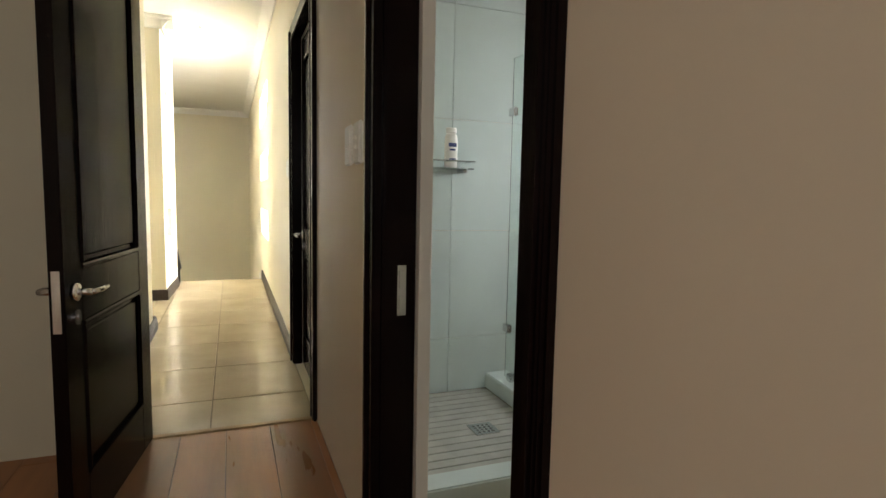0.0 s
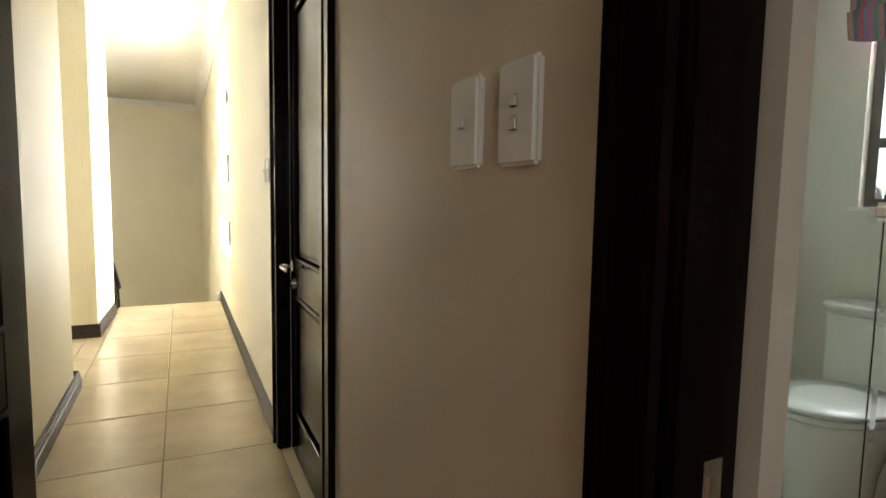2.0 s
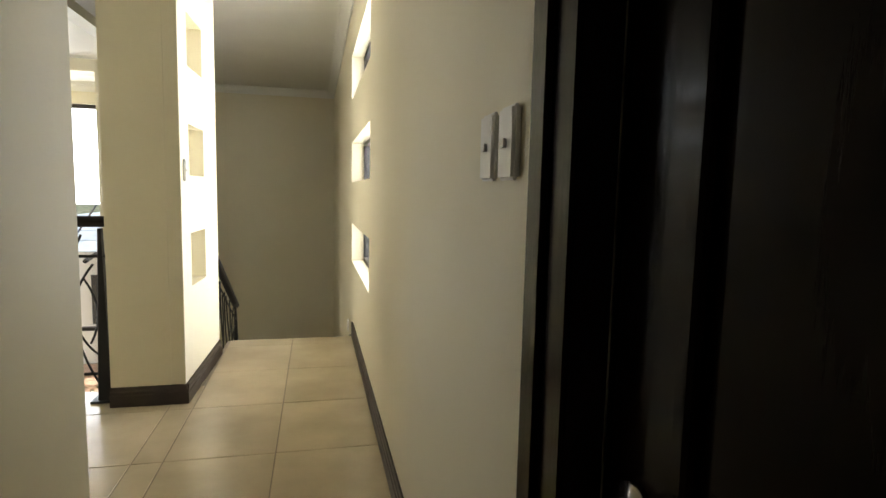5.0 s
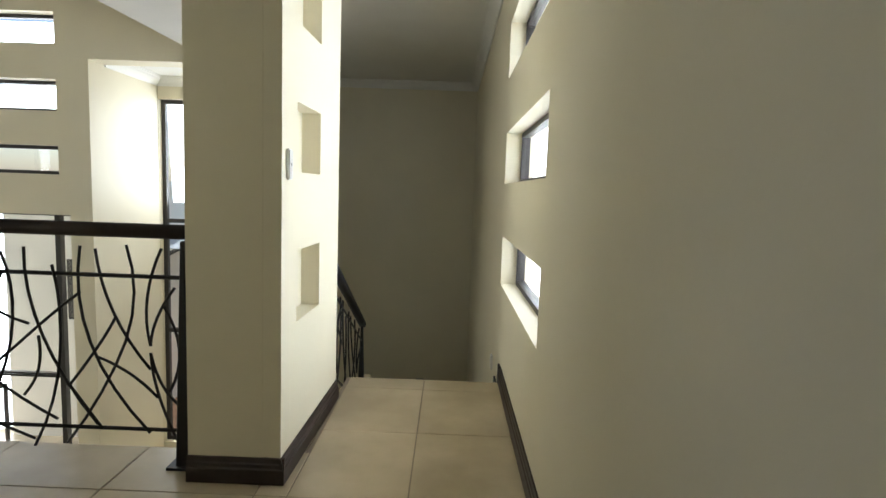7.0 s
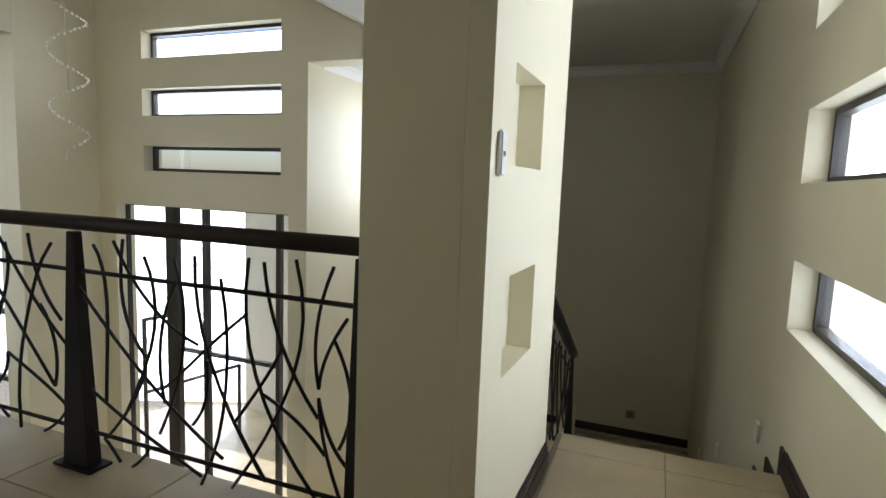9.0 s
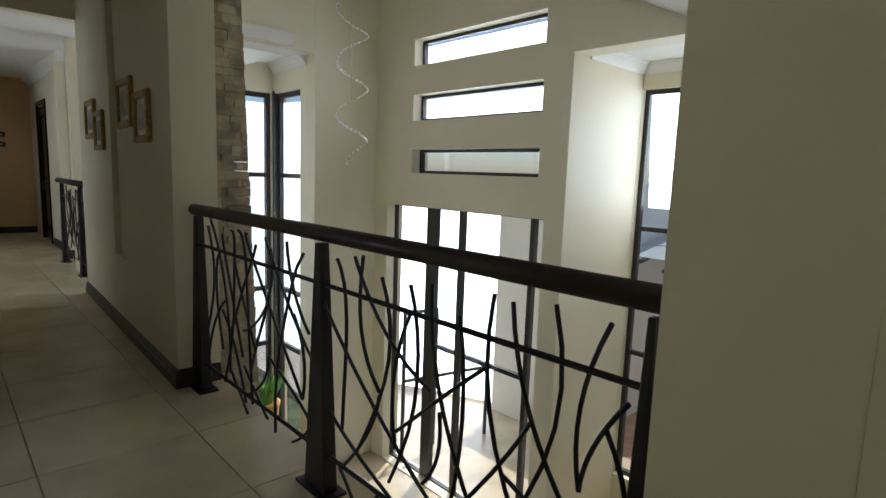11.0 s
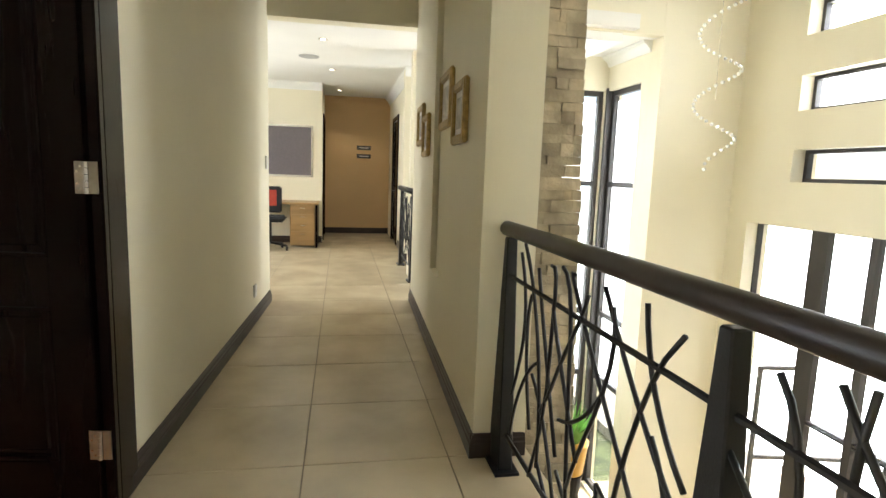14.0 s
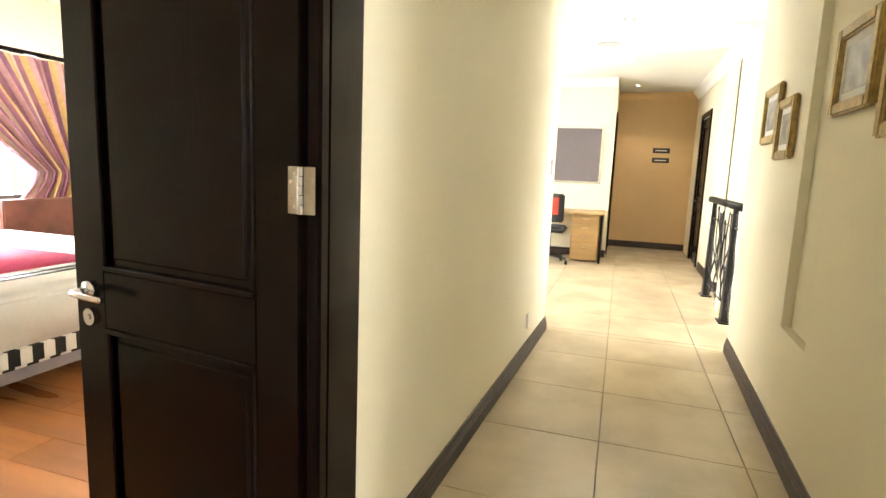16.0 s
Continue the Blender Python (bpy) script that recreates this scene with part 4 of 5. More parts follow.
for y, z in ((3.19, 1.552), (3.19, 0.374), (2.302, 0.38), (2.302, 1.52)):
    bm = bmesh.new()
    rounded(bm, (1.765, 1.796, y - 0.032, y + 0.032, z - 0.022, z + 0.022), 0.004, 2)
    part("glass_hinge", bm, CHROME, scr, "chrome glass hinge")
for y in (3.12, 2.38):
    bm = bmesh.new()
    rounded(bm, (1.755, 1.805, y - 0.025, y + 0.025, 0.092, 0.135), 0.005, 2)
    part("floor_clamp", bm, CHROME, scr, "chrome glass clamp")
# grey outlined rectangles set in the wall tiling
deco = thing("wall_decoration", (2.2, 3.31, 1.4), "grey interlocking rectangle outlines on the shower tiles", "wall decoration")
for x0, x1, z0, z1 in ((2.15, 2.385, 1.46, 1.815), (2.05, 2.265, 1.155, 1.61), (2.10, 2.327, 0.977, 1.296)):
    bm = bmesh.new()
    w = 0.030
    for a, b, c, d in ((x0, x0 + w, z0 + 0.012, z1 - 0.012), (x1 - w, x1, z0 + 0.012, z1 - 0.012), (x0 + 0.012, x1 - 0.012, z0, z0 + w), (x0 + 0.012, x1 - 0.012, z1 - w, z1)):
        box(bm, a, b, 3.3055 + 0.0007 * (x0 > 2.12) + 0.0004 * (x0 > 2.06), 3.312, c, d)
    part("outline", bm, FROST, deco, "grey rounded rectangle outline")
for x, z in ((2.09, 1.69), (2.345, 1.40), (2.03, 1.03)):
    pbox("dot", (x - 0.009, x + 0.009, 3.3055, 3.312, z - 0.009, z + 0.009), FROST, deco)
bar = thing("towel_rail", (2.34, 3.24, 0.91), "chrome towel rail fixed to the tiled wall", "towel rail")
bm = bmesh.new()
tube(bm, [(1.95, 3.24, 0.912), (2.72, 3.24, 0.912)], 0.011, 10)
part("bar", bm, CHROME, bar, smooth=True)
for x in (1.985, 2.68):
    bm = bmesh.new()
    cyl(bm, (x, 3.308, 0.912), (x, 3.238, 0.912), 0.012)
    cyl(bm, (x, 3.308, 0.912), (x, 3.298, 0.912), 0.026, seg=18)
    part("bracket", bm, CHROME, bar)


def draped(name, x, y0, y1, zt, drop_front, drop_back, material, parent):
    """Cloth folded over a bar at y = x, height zt, that runs along x from y0 to y1."""
    bm = bmesh.new()
    cols = 20
    prof = [(-0.017, -drop_back * (1 - k / 8)) for k in range(8)] + [(-0.013, 0.008), (0.0, 0.014), (0.013, 0.008)] + [(0.018, -drop_front * k / 12) for k in range(1, 13)]
    grid = []
    for i in range(cols + 1):
        u = i / cols
        row = []
        for px, pz in prof:
            sag = min(1, -pz * 2.2) if pz < 0 else 0
            row.append(bm.verts.new((y0 + (y1 - y0) * (0.5 + (u - 0.5) * (1 - 0.06 * sag)) - (0.05 if px < 0 else 0), x - px - sag * 0.012 * math.sin(u * 13 + 1) * (1 if px > 0 else -1) - sag * (0.01 if px > 0 else -0.006), zt + pz - 0.02 * sag * (u - 0.5))))
        grid.append(row)
    for a, b in zip(grid, grid[1:]):
        for k in range(len(prof) - 1):
            bm.faces.new((a[k], a[k + 1], b[k + 1], b[k]))
    ob = part(name, bm, material, parent, smooth=True)
    so = ob.modifiers.new("thick", "SOLIDIFY")
    so.thickness = 0.007
    return ob


tw = thing("towel", (2.32, 3.24, 0.92), "lime green terry towel folded over the rail", "towel")
draped("cloth", 3.24, 2.175, 2.455, 0.922, 0.57, 0.62, TOWEL, tw)

# toilet
wc = thing("toilet", (2.6, 2.77, 0), "white ceramic close-coupled toilet with closed lid", "toilet")
bm = bmesh.new()
rounded(bm, (2.74, 2.92, 2.57, 2.96, 0.40, 0.725), 0.02)
part("cistern", bm, CERAMIC, wc, smooth=False)
bm = bmesh.new()
rounded(bm, (2.725, 2.925, 2.56, 2.97, 0.727, 0.755), 0.01)
lidt = part("cistern_lid", bm, CERAMIC, wc)
bm = bmesh.new()
cyl(bm, (2.83, 2.765, 0.755), (2.83, 2.765, 0.763), 0.025, seg=20)
part("flush_button", bm, CHROME, lidt, "chrome flush button")
bm = bmesh.new()
lathe(bm, [(0.125, 0.0), (0.13, 0.06), (0.14, 0.18), (0.165, 0.28), (0.185, 0.36), (0.19, 0.395), (0.17, 0.40)], 2.49, 2.765, 28, 1.30, 0.98)
rounded(bm, (2.55, 2.90, 2.65, 2.88, 0.0, 0.39), 0.03)
part("bowl", bm, CERAMIC, wc, smooth=True)
bm = bmesh.new()
lathe(bm, [(0.188, 0.402), (0.192, 0.408), (0.192, 0.420), (0.186, 0.426)], 2.485, 2.765, 32, 1.30, 0.98)
part("seat", bm, CERAMIC, wc, smooth=True)
bm = bmesh.new()
lathe(bm, [(0.185, 0.428), (0.193, 0.434), (0.188, 0.446), (0.10, 0.452)], 2.485, 2.765, 32, 1.30, 0.98)
part("lid", bm, CERAMIC, wc, smooth=True)
# paper roll
pr = thing("toilet_paper", (2.85, 2.50, 0.55), "white toilet paper roll on a chrome holder", "toilet paper")
bm = bmesh.new()
cyl(bm, (2.76, 2.50, 0.55), (2.88, 2.50, 0.55), 0.058, seg=24)
part("roll", bm, PAPER, pr, smooth=False)
bm = bmesh.new()
cyl(bm, (2.758, 2.50, 0.55), (2.765, 2.50, 0.55), 0.021, seg=16)
part("core", bm, mat("roll_core", (0.12, 0.10, 0.08), 0.9), pr)
bm = bmesh.new()
cyl(bm, (2.75, 2.50, 0.55), (2.93, 2.50, 0.55), 0.006)
part("holder", bm, CHROME, pr)
br = thing("toilet_brush", (2.84, 2.50, 0), "slim chrome toilet brush in a holder", "toilet brush")
bm = bmesh.new()
cyl(bm, (2.84, 2.52, 0.0), (2.84, 2.52, 0.09), 0.035, seg=18)
part("cup", bm, CHROME, br)
bm = bmesh.new()
cyl(bm, (2.84, 2.52, 0.09), (2.84, 2.52, 0.34), 0.006)
part("stick", bm, CHROME, br)
# vanity
va = thing("vanity_cabinet", (2.6, 1.9, 0), "dark wenge vanity cabinet with pale stone top", "vanity")
pbox("body", (2.42, 2.925, 1.35, 2.21, 0.0, 0.755), WALNUT, va, 0.003)
pbox("worktop", (2.33, 2.928, 1.30, 2.245, 0.757, 0.80), STONETOP, va, 0.004)
for y0, y1 in ((1.36, 1.775), (1.785, 2.20)):
    dd = pbox("door", (2.402, 2.419, y0, y1, 0.06, 0.74), WALNUT, va, 0.003)
    bm = bmesh.new()
    tube(bm, [(2.385, (y0 + y1) / 2, 0.55), (2.385, (y0 + y1) / 2, 0.68)], 0.006, 8)
    part("handle", bm, CHROME, dd)
# window sill things
dif = thing("reed_diffuser", (3.03, 2.90, 1.19), "teal glass reed diffuser with sticks on the sill", "diffuser")
bm = bmesh.new()
lathe(bm, [(0.030, 1.19), (0.033, 1.20), (0.030, 1.24), (0.012, 1.265), (0.012, 1.28)], 3.045, 2.90, 16)
part("bottle", bm, TEAL, dif, smooth=True)
for k in range(5):
    bm = bmesh.new()
    tube(bm, [(3.045, 2.90, 1.2), (3.045 + 0.01 * (k - 2), 2.90 + 0.02 * (k - 2), 1.42)], 0.0016, 4)
    part("reed", bm, OAK, dif)
jr = thing("jar", (3.05, 2.66, 1.19), "small jar with dark green lid on the sill", "jar")
bm = bmesh.new()
lathe(bm, [(0.028, 1.19), (0.030, 1.195), (0.030, 1.215)], 3.05, 2.66, 16)
part("glass_body", bm, GLASS, jr, smooth=True)
bm = bmesh.new()
lathe(bm, [(0.032, 1.216), (0.032, 1.245), (0.028, 1.248)], 3.05, 2.66, 16)
part("lid", bm, GREENCAP, jr)
bt = thing("bottle", (3.05, 2.44, 1.19), "white plastic bottle on the sill", "bottle")
bm = bmesh.new()
lathe(bm, [(0.035, 1.19), (0.036, 1.30), (0.02, 1.33), (0.014, 1.36)], 3.05, 2.44, 16)
part("bottle_body", bm, PLASTIC, bt, smooth=True)
# roman blind
bl = thing("roman_blind", (2.90, 2.68, 1.9), "striped red and blue fabric blind with scalloped hem", "blind")
bm = bmesh.new()
cols = 40
rows_z = [(2.20, 0.0), (2.07, 0.0), (2.065, -0.03), (1.99, -0.02), (1.985, -0.045), (1.92, -0.03)]
grid = []
for i in range(cols + 1):
    u = i / cols
    sc = 0.028 * abs(math.sin(u * math.pi * 3)) - 0.02
    col = [bm.verts.new((2.895 + dx, 2.33 + 0.70 * u, z)) for z, dx in rows_z]
    col.append(bm.verts.new((2.878, 2.33 + 0.70 * u, 1.86 - sc)))
    grid.append(col)
for a, b in zip(grid, grid[1:]):
    for k in range(len(a) - 1):
        bm.faces.new((a[k], a[k + 1], b[k + 1], b[k]))
ob = part("cloth", bm, BLINDMAT, bl)
ob.modifiers.new("thick", "SOLIDIFY").thickness = 0.004
pbox("head_rail", (2.885, 2.925, 2.32, 3.04, 2.20, 2.24), PLASTIC, bl)
for ob in (dif, jr, bt, bl):
    ob.location.z -= 0.05
pr.location.z -= 0.06
# corner shelf and shampoo
sh = thing("shower_shelf", (1.36, 3.25, 1.30), "small chrome and glass shower shelf", "shelf")
pbox("glass_plate", (1.22, 1.47, 3.19, 3.31, 1.288, 1.294), SHOWERGLASS, sh)
bm = bmesh.new()
tube(bm, [(1.22, 3.31, 1.33), (1.22, 3.18, 1.33), (1.47, 3.18, 1.33), (1.47, 3.31, 1.33)], 0.004, 6)
part("guard_wire", bm, CHROME, sh)
bm = bmesh.new()
cyl(bm, (1.43, 3.31, 1.28), (1.43, 3.22, 1.28), 0.011)
part("bracket", bm, CHROME, sh)
sb = thing("shampoo_bottle", (1.37, 3.25, 1.294), "white shampoo bottle with blue mark on the shelf", "bottle")
bm = bmesh.new()
lathe(bm, [(0.030, 1.295), (0.036, 1.30), (0.037, 1.42), (0.034, 1.46), (0.026, 1.475)], 1.37, 3.25, 20, 1, 0.6)
part("bottle_body", bm, PLASTIC, sb, smooth=True)
bm = bmesh.new()
lathe(bm, [(0.026, 1.476), (0.030, 1.48), (0.030, 1.50), (0.026, 1.505)], 1.37, 3.25, 20, 1, 0.6)
part("cap", bm, PLASTIC, sb)
NAVY = mat("navy_print", (0.03, 0.05, 0.16), 0.5)
for z0, z1, w in ((1.405, 1.425, 0.022), (1.385, 1.395, 0.016), (1.335, 1.345, 0.018)):
    pbox("print_bar", (1.37 - w, 1.37 + w, 3.2262, 3.2275, z0, z1), NAVY, sb)
sh.location += Vector((0.085, 0, -0.05))
sb.location += Vector((0.075, 0, -0.05))
# floor drain
dr = thing("floor_drain", (1.45, 2.78, 0), "square chrome shower drain grate", "drain")
pbox("grate", (1.39, 1.51, 2.72, 2.84, 0.004, 0.010), CHROME, dr, 0.001)
# black discs on the plate stand in for the shade inside its holes
for i in range(4):
    for j in range(4):
        bm = bmesh.new()
        cyl(bm, (1.415 + 0.023 * i, 2.745 + 0.023 * j, 0.0095), (1.415 + 0.023 * i, 2.745 + 0.023 * j, 0.0108), 0.007, seg=8)
        part("hole_disc", bm, BLACKGLOSS, dr)

# ---- study ----
pb = thing("pin_board", (-10.3, 5.28, 1.45), "grey felt pin board with pale frame", "pin board")
pbox("felt", (-10.30, -10.286, 4.66, 5.66, 1.085, 1.835), PINFELT, pb)
for d in ((4.63, 4.66, 1.055, 1.865), (5.66, 5.69, 1.055, 1.865), (4.66, 5.66, 1.055, 1.085), (4.66, 5.66, 1.835, 1.865)):
    pbox("frame", (-10.30, -10.28, *d), CHROME, pb, 0.003)
dk = thing("desk", (-9.95, 4.9, 0), "light oak desk with a drawer pedestal", "desk")
pbox("desktop", (-10.28, -9.62, 4.0, 5.80, 0.655, 0.685), OAK, dk, 0.003)
pbox("end_panel", (-10.26, -9.66, 5.755, 5.785, 0.0, 0.653), DARKWOOD, dk, 0.002)
pbox("end_panel", (-10.26, -9.66, 4.02, 4.05, 0.0, 0.653), OAK, dk, 0.002)
ped = pbox("pedestal", (-10.20, -9.70, 5.38, 5.748, 0.03, 0.653), OAK, dk, 0.002)
for z0, z1 in ((0.05, 0.25), (0.26, 0.38), (0.39, 0.51), (0.52, 0.64)):
    dwr = pbox("drawer", (-9.698, -9.682, 5.39, 5.738, z0, z1 - 0.006), OAK, dk, 0.002)
    pbox("handle", (-9.681, -9.672, 5.53, 5.60, z1 - 0.045, z1 - 0.035), CHROME, dwr)
oc = thing("office_chair", (-9.45, 5.12, 0), "black office chair with a red-patterned backrest", "chair")
bm = bmesh.new()
rounded(bm, (-9.66, -9.22, 4.9, 5.34, 0.42, 0.50), 0.03)
part("seat", bm, FABRIC, oc)
bm = bmesh.new()
rounded(bm, (-9.27, -9.22, 4.93, 5.31, 0.56, 0.93), 0.02)
bk = part("backrest", bm, FABRIC, oc)
pbox("back_pad", (-9.222, -9.212, 5.0, 5.24, 0.66, 0.88), REDFAB, bk)
bm = bmesh.new()
cyl(bm, (-9.44, 5.12, 0.1), (-9.44, 5.12, 0.42), 0.025)
part("column", bm, BLACKGLOSS, oc)
for k in range(5):
    a = 2 * math.pi * k / 5
    e = (-9.44 + 0.26 * math.cos(a), 5.12 + 0.26 * math.sin(a))
    bm = bmesh.new()
    tube(bm, [(-9.44, 5.12, 0.11), (*e, 0.07)], 0.016, 6)
    arm = part("base_leg", bm, BLACKGLOSS, oc)
    bm = bmesh.new()
    cyl(bm, (e[0], e[1] - 0.015, 0.03), (e[0], e[1] + 0.015, 0.03), 0.03)
    part("castor", bm, BLACKGLOSS, arm)
sg = thing("wall_sign", (-11.75, 6.53, 1.55), "two small dark sign plates on the tan wall", "sign")
for z in (1.455, 1.61):
    pbox("sign_plate", (-11.75, -11.738, 6.42, 6.68, z - 0.04, z + 0.04), BLACKGLOSS, sg, 0.002)
    pbox("lettering_bar", (-11.738, -11.735, 6.46, 6.64, z - 0.006, z + 0.006), PAPER, sg)

# ---- second bedroom ----
BED = pose(-4.25, 2.35, 0, 0, 0, 0)
bed = thing("bed", BED, "made bed with white duvet, striped hem and pink throw", "bed")
bm = bmesh.new()
rounded(bm, (-1.0, 0.62, -1.2, 0.95, 0.10, 0.30), 0.02)
local("base", bm, mat("grey_bed_base", (0.34, 0.32, 0.38), 0.9), bed)
bm = bmesh.new()
rounded(bm, (-1.03, 0.66, -1.2, 0.99, 0.20, 0.56), 0.06, 4)
local("duvet", bm, SHEET, bed, "white duvet", True)
bm = bmesh.new()
rounded(bm, (-1.05, 0.675, 0.80, 1.005, 0.18, 0.30), 0.02)
local("striped_hem", bm, BANDS, bed, "black and white striped border")
bm = bmesh.new()
rounded(bm, (-0.35, 0.685, -0.5, 0.60, 0.30, 0.578), 0.03, 3)
local("throw", bm, PINK, bed, "pink knitted throw", True)
bm = bmesh.new()
for y in (0.66, 0.73):
    box(bm, -1.035, 0.67, y, y + 0.03, 0.555, 0.566)
local("duvet_stripe", bm, BLACKGLOSS, bed, "black stripe")
for x, y in ((-0.9, 0.85), (0.55, 0.85), (-0.9, -1.1), (0.55, -1.1)):
    lbox("leg", (x - 0.03, x + 0.03, y - 0.03, y + 0.03, 0.0, 0.11), DARKWOOD, bed)
hb = thing("headboard", (-5.7, 1.2, 0), "brown wooden bench below the window", "bench")
pbox("back", (-6.2, -5.2, 1.16, 1.22, 0.0, 0.80), mat("red_brown_wood", (0.20, 0.07, 0.05), 0.4, var=0.2), hb, 0.01)
pbox("seat", (-6.2, -5.2, 1.22, 1.45, 0.38, 0.44), WOOD, hb, 0.01)


def curtain(x0, x1, y, ztop, tie):
    """Gathered curtain, pulled to x1 at the tie height."""
    t = thing("curtain", ((x0 + x1) / 2, y, 0), "purple and gold striped curtain drawn aside", "curtain")
    bm = bmesh.new()
    grid = []
    for i in range(121):
        u = i / 120
        col = []
        for k in range(25):
            z = ztop + (0.02 - ztop) * k / 24
            pull = max(0.0, 1 - abs(z - tie) / (ztop - tie)) if z > tie else max(0.35, 1 - abs(z - tie) / tie * 0.7)
            xx = (x0 + (x1 - x0) * u) * (1 - 0.72 * pull) + x1 * 0.72 * pull
            col.append(bm.verts.new((xx, y + (0.035 + 0.02 * pull) * math.sin(u * 46 + 0.6 * math.sin(u * 9 + 2 * z)), z)))
        grid.append(col)
    bands = [n for n in (0, 1, 3, 2, 1, 4, 0, 2, 1, 3) for _ in range(3)] * 4
    for stripe, (a, b) in enumerate(zip(grid, grid[1:])):
        for k in range(24):
            bm.faces.new((a[k], a[k + 1], b[k + 1], b[k])).material_index = bands[stripe]
    ob = part("cloth", bm, CURTAIN[0], t, smooth=True)
    for m in CURTAIN[1:]:
        ob.data.materials.append(m)
    bm = bmesh.new()
    tube(bm, [(x0, y, ztop + 0.03), (x1, y, ztop + 0.03)], 0.022, 8)
    part("pole", bm, DARKWOOD, t)
    bm = bmesh.new()
    tube(bm, [(x1 - 0.28 * abs(x1 - x0), y - 0.06, tie), (x1, y + 0.07, tie + 0.03)], 0.02, 6)
    part("tie_back", bm, CURTAIN[3], t)


curtain(-4.5, -6.15, 0.95, 2.02, 1.0)
fl = thing("floor_lamp", (-5.62, 1.62, 0), "dark wooden floor lamp by the window", "floor lamp")
bm = bmesh.new()
cyl(bm, (-5.62, 1.62, 0), (-5.62, 1.62, 1.25), 0.045, 0.02)
part("stand", bm, DARKWOOD, fl)
bm = bmesh.new()
cyl(bm, (-5.62, 1.62, 1.22), (-5.62, 1.62, 1.40), 0.09, 0.05, seg=20)
part("shade", bm, FABRIC, fl)

# ---- outside ----
slab("ground", (-400, 400, -400, 400, LOW - 0.5, LOW - 0.22), mat("lawn", (0.10, 0.12, 0.05), 0.9, var=0.3, scale=3), "grass and earth to the horizon", "ground")
slab("pavement", (-12, 3.0, 10.41, 24, LOW - 0.22, LOW - 0.06), SOIL, "pale gravel bed outside the glazing", "pavement")
nb = thing("house", (-5.4, 14.5, LOW), "white rendered neighbouring wing with a flat roof", "house")
pbox("wall", (-6.2, -4.6, 12.6, 16.5, LOW - 0.06, 1.05), RENDERWALL, nb)
pbox("roof", (-6.3, -4.5, 12.5, 16.6, 1.052, 1.2), RENDERWALL, nb)
w1 = pbox("window", (-5.25, -4.95, 12.56, 12.598, -0.9, 0.0), ALU, nb)
pbox("window_sill", (-5.29, -4.91, 12.54, 12.60, -0.95, -0.902), RENDERWALL, w1)
nb2 = thing("house", (-2, 20, LOW), "white rendered building with small windows", "house")
pbox("wall", (-5.0 + 0.2, -1.2, 17.0, 24, LOW - 0.06, 0.35), RENDERWALL, nb2)
pbox("roof", (-4.9, -1.1, 16.9, 24.2, 0.352, 0.5), CANOPY, nb2)
for x in (-4.4, -3.2):
    wv = pbox("window", (x, x + 0.5, 16.95, 16.998, -1.9, -0.8), ALU, nb2)
    pbox("window_sill", (x - 0.05, x + 0.55, 16.88, 16.96, -1.96, -1.902), RENDERWALL, wv)
cp = thing("canopy", (-4.0, 14.2, 0.3), "glass entrance canopy on steel arms and tie rods", "canopy")
for i in range(6):
    x = -5.4 + 0.55 * i
    bm = bmesh.new()
    tube(bm, [(x, 16.9, 0.45), (x, 13.4, -0.05)], 0.04, 6)
    part("rafter", bm, METALBLACK, cp)
for j in range(4):
    y0 = 13.6 + 0.8 * j
    bm = bmesh.new()
    vs = box(bm, -5.45, -2.6, y0, y0 + 0.76, 0.0, 0.012)
    for v in vs:
        v.co.z += 0.06 + (v.co.y - 13.4) * 0.143 - 0.01
    part("roof_panel", bm, CANOPY, cp).visible_shadow = False
for x in (-5.1, -3.6, -2.8):
    bm = bmesh.new()
    tube(bm, [(x, 16.88, 1.7), (x, 13.6, 0.02)], 0.018, 5)
    part("tie_rod", bm, METALBLACK, cp)


gs = thing("glass_screen", (-5.9, 10.9, LOW - 0.06), "low outdoor glass screen with dark metal rails", "screen")
for q in (((-5.97, 10.44, -0.70), (-5.90, 10.98, -0.70)), ((-5.95, 10.44, -1.67), (-5.65, 11.83, -1.67)), ((-5.65, 11.83, -1.65), (-5.65, 11.83, LOW - 0.06)), ((-5.90, 10.98, -0.68), (-5.90, 10.98, LOW - 0.06)), ((-5.96, 10.44, -0.68), (-5.96, 10.44, LOW - 0.06))):
    bm = bmesh.new()
    cyl(bm, *q, 0.028, seg=8)
    part("rail" if q[0][2] == q[1][2] else "post", bm, ALU, gs)


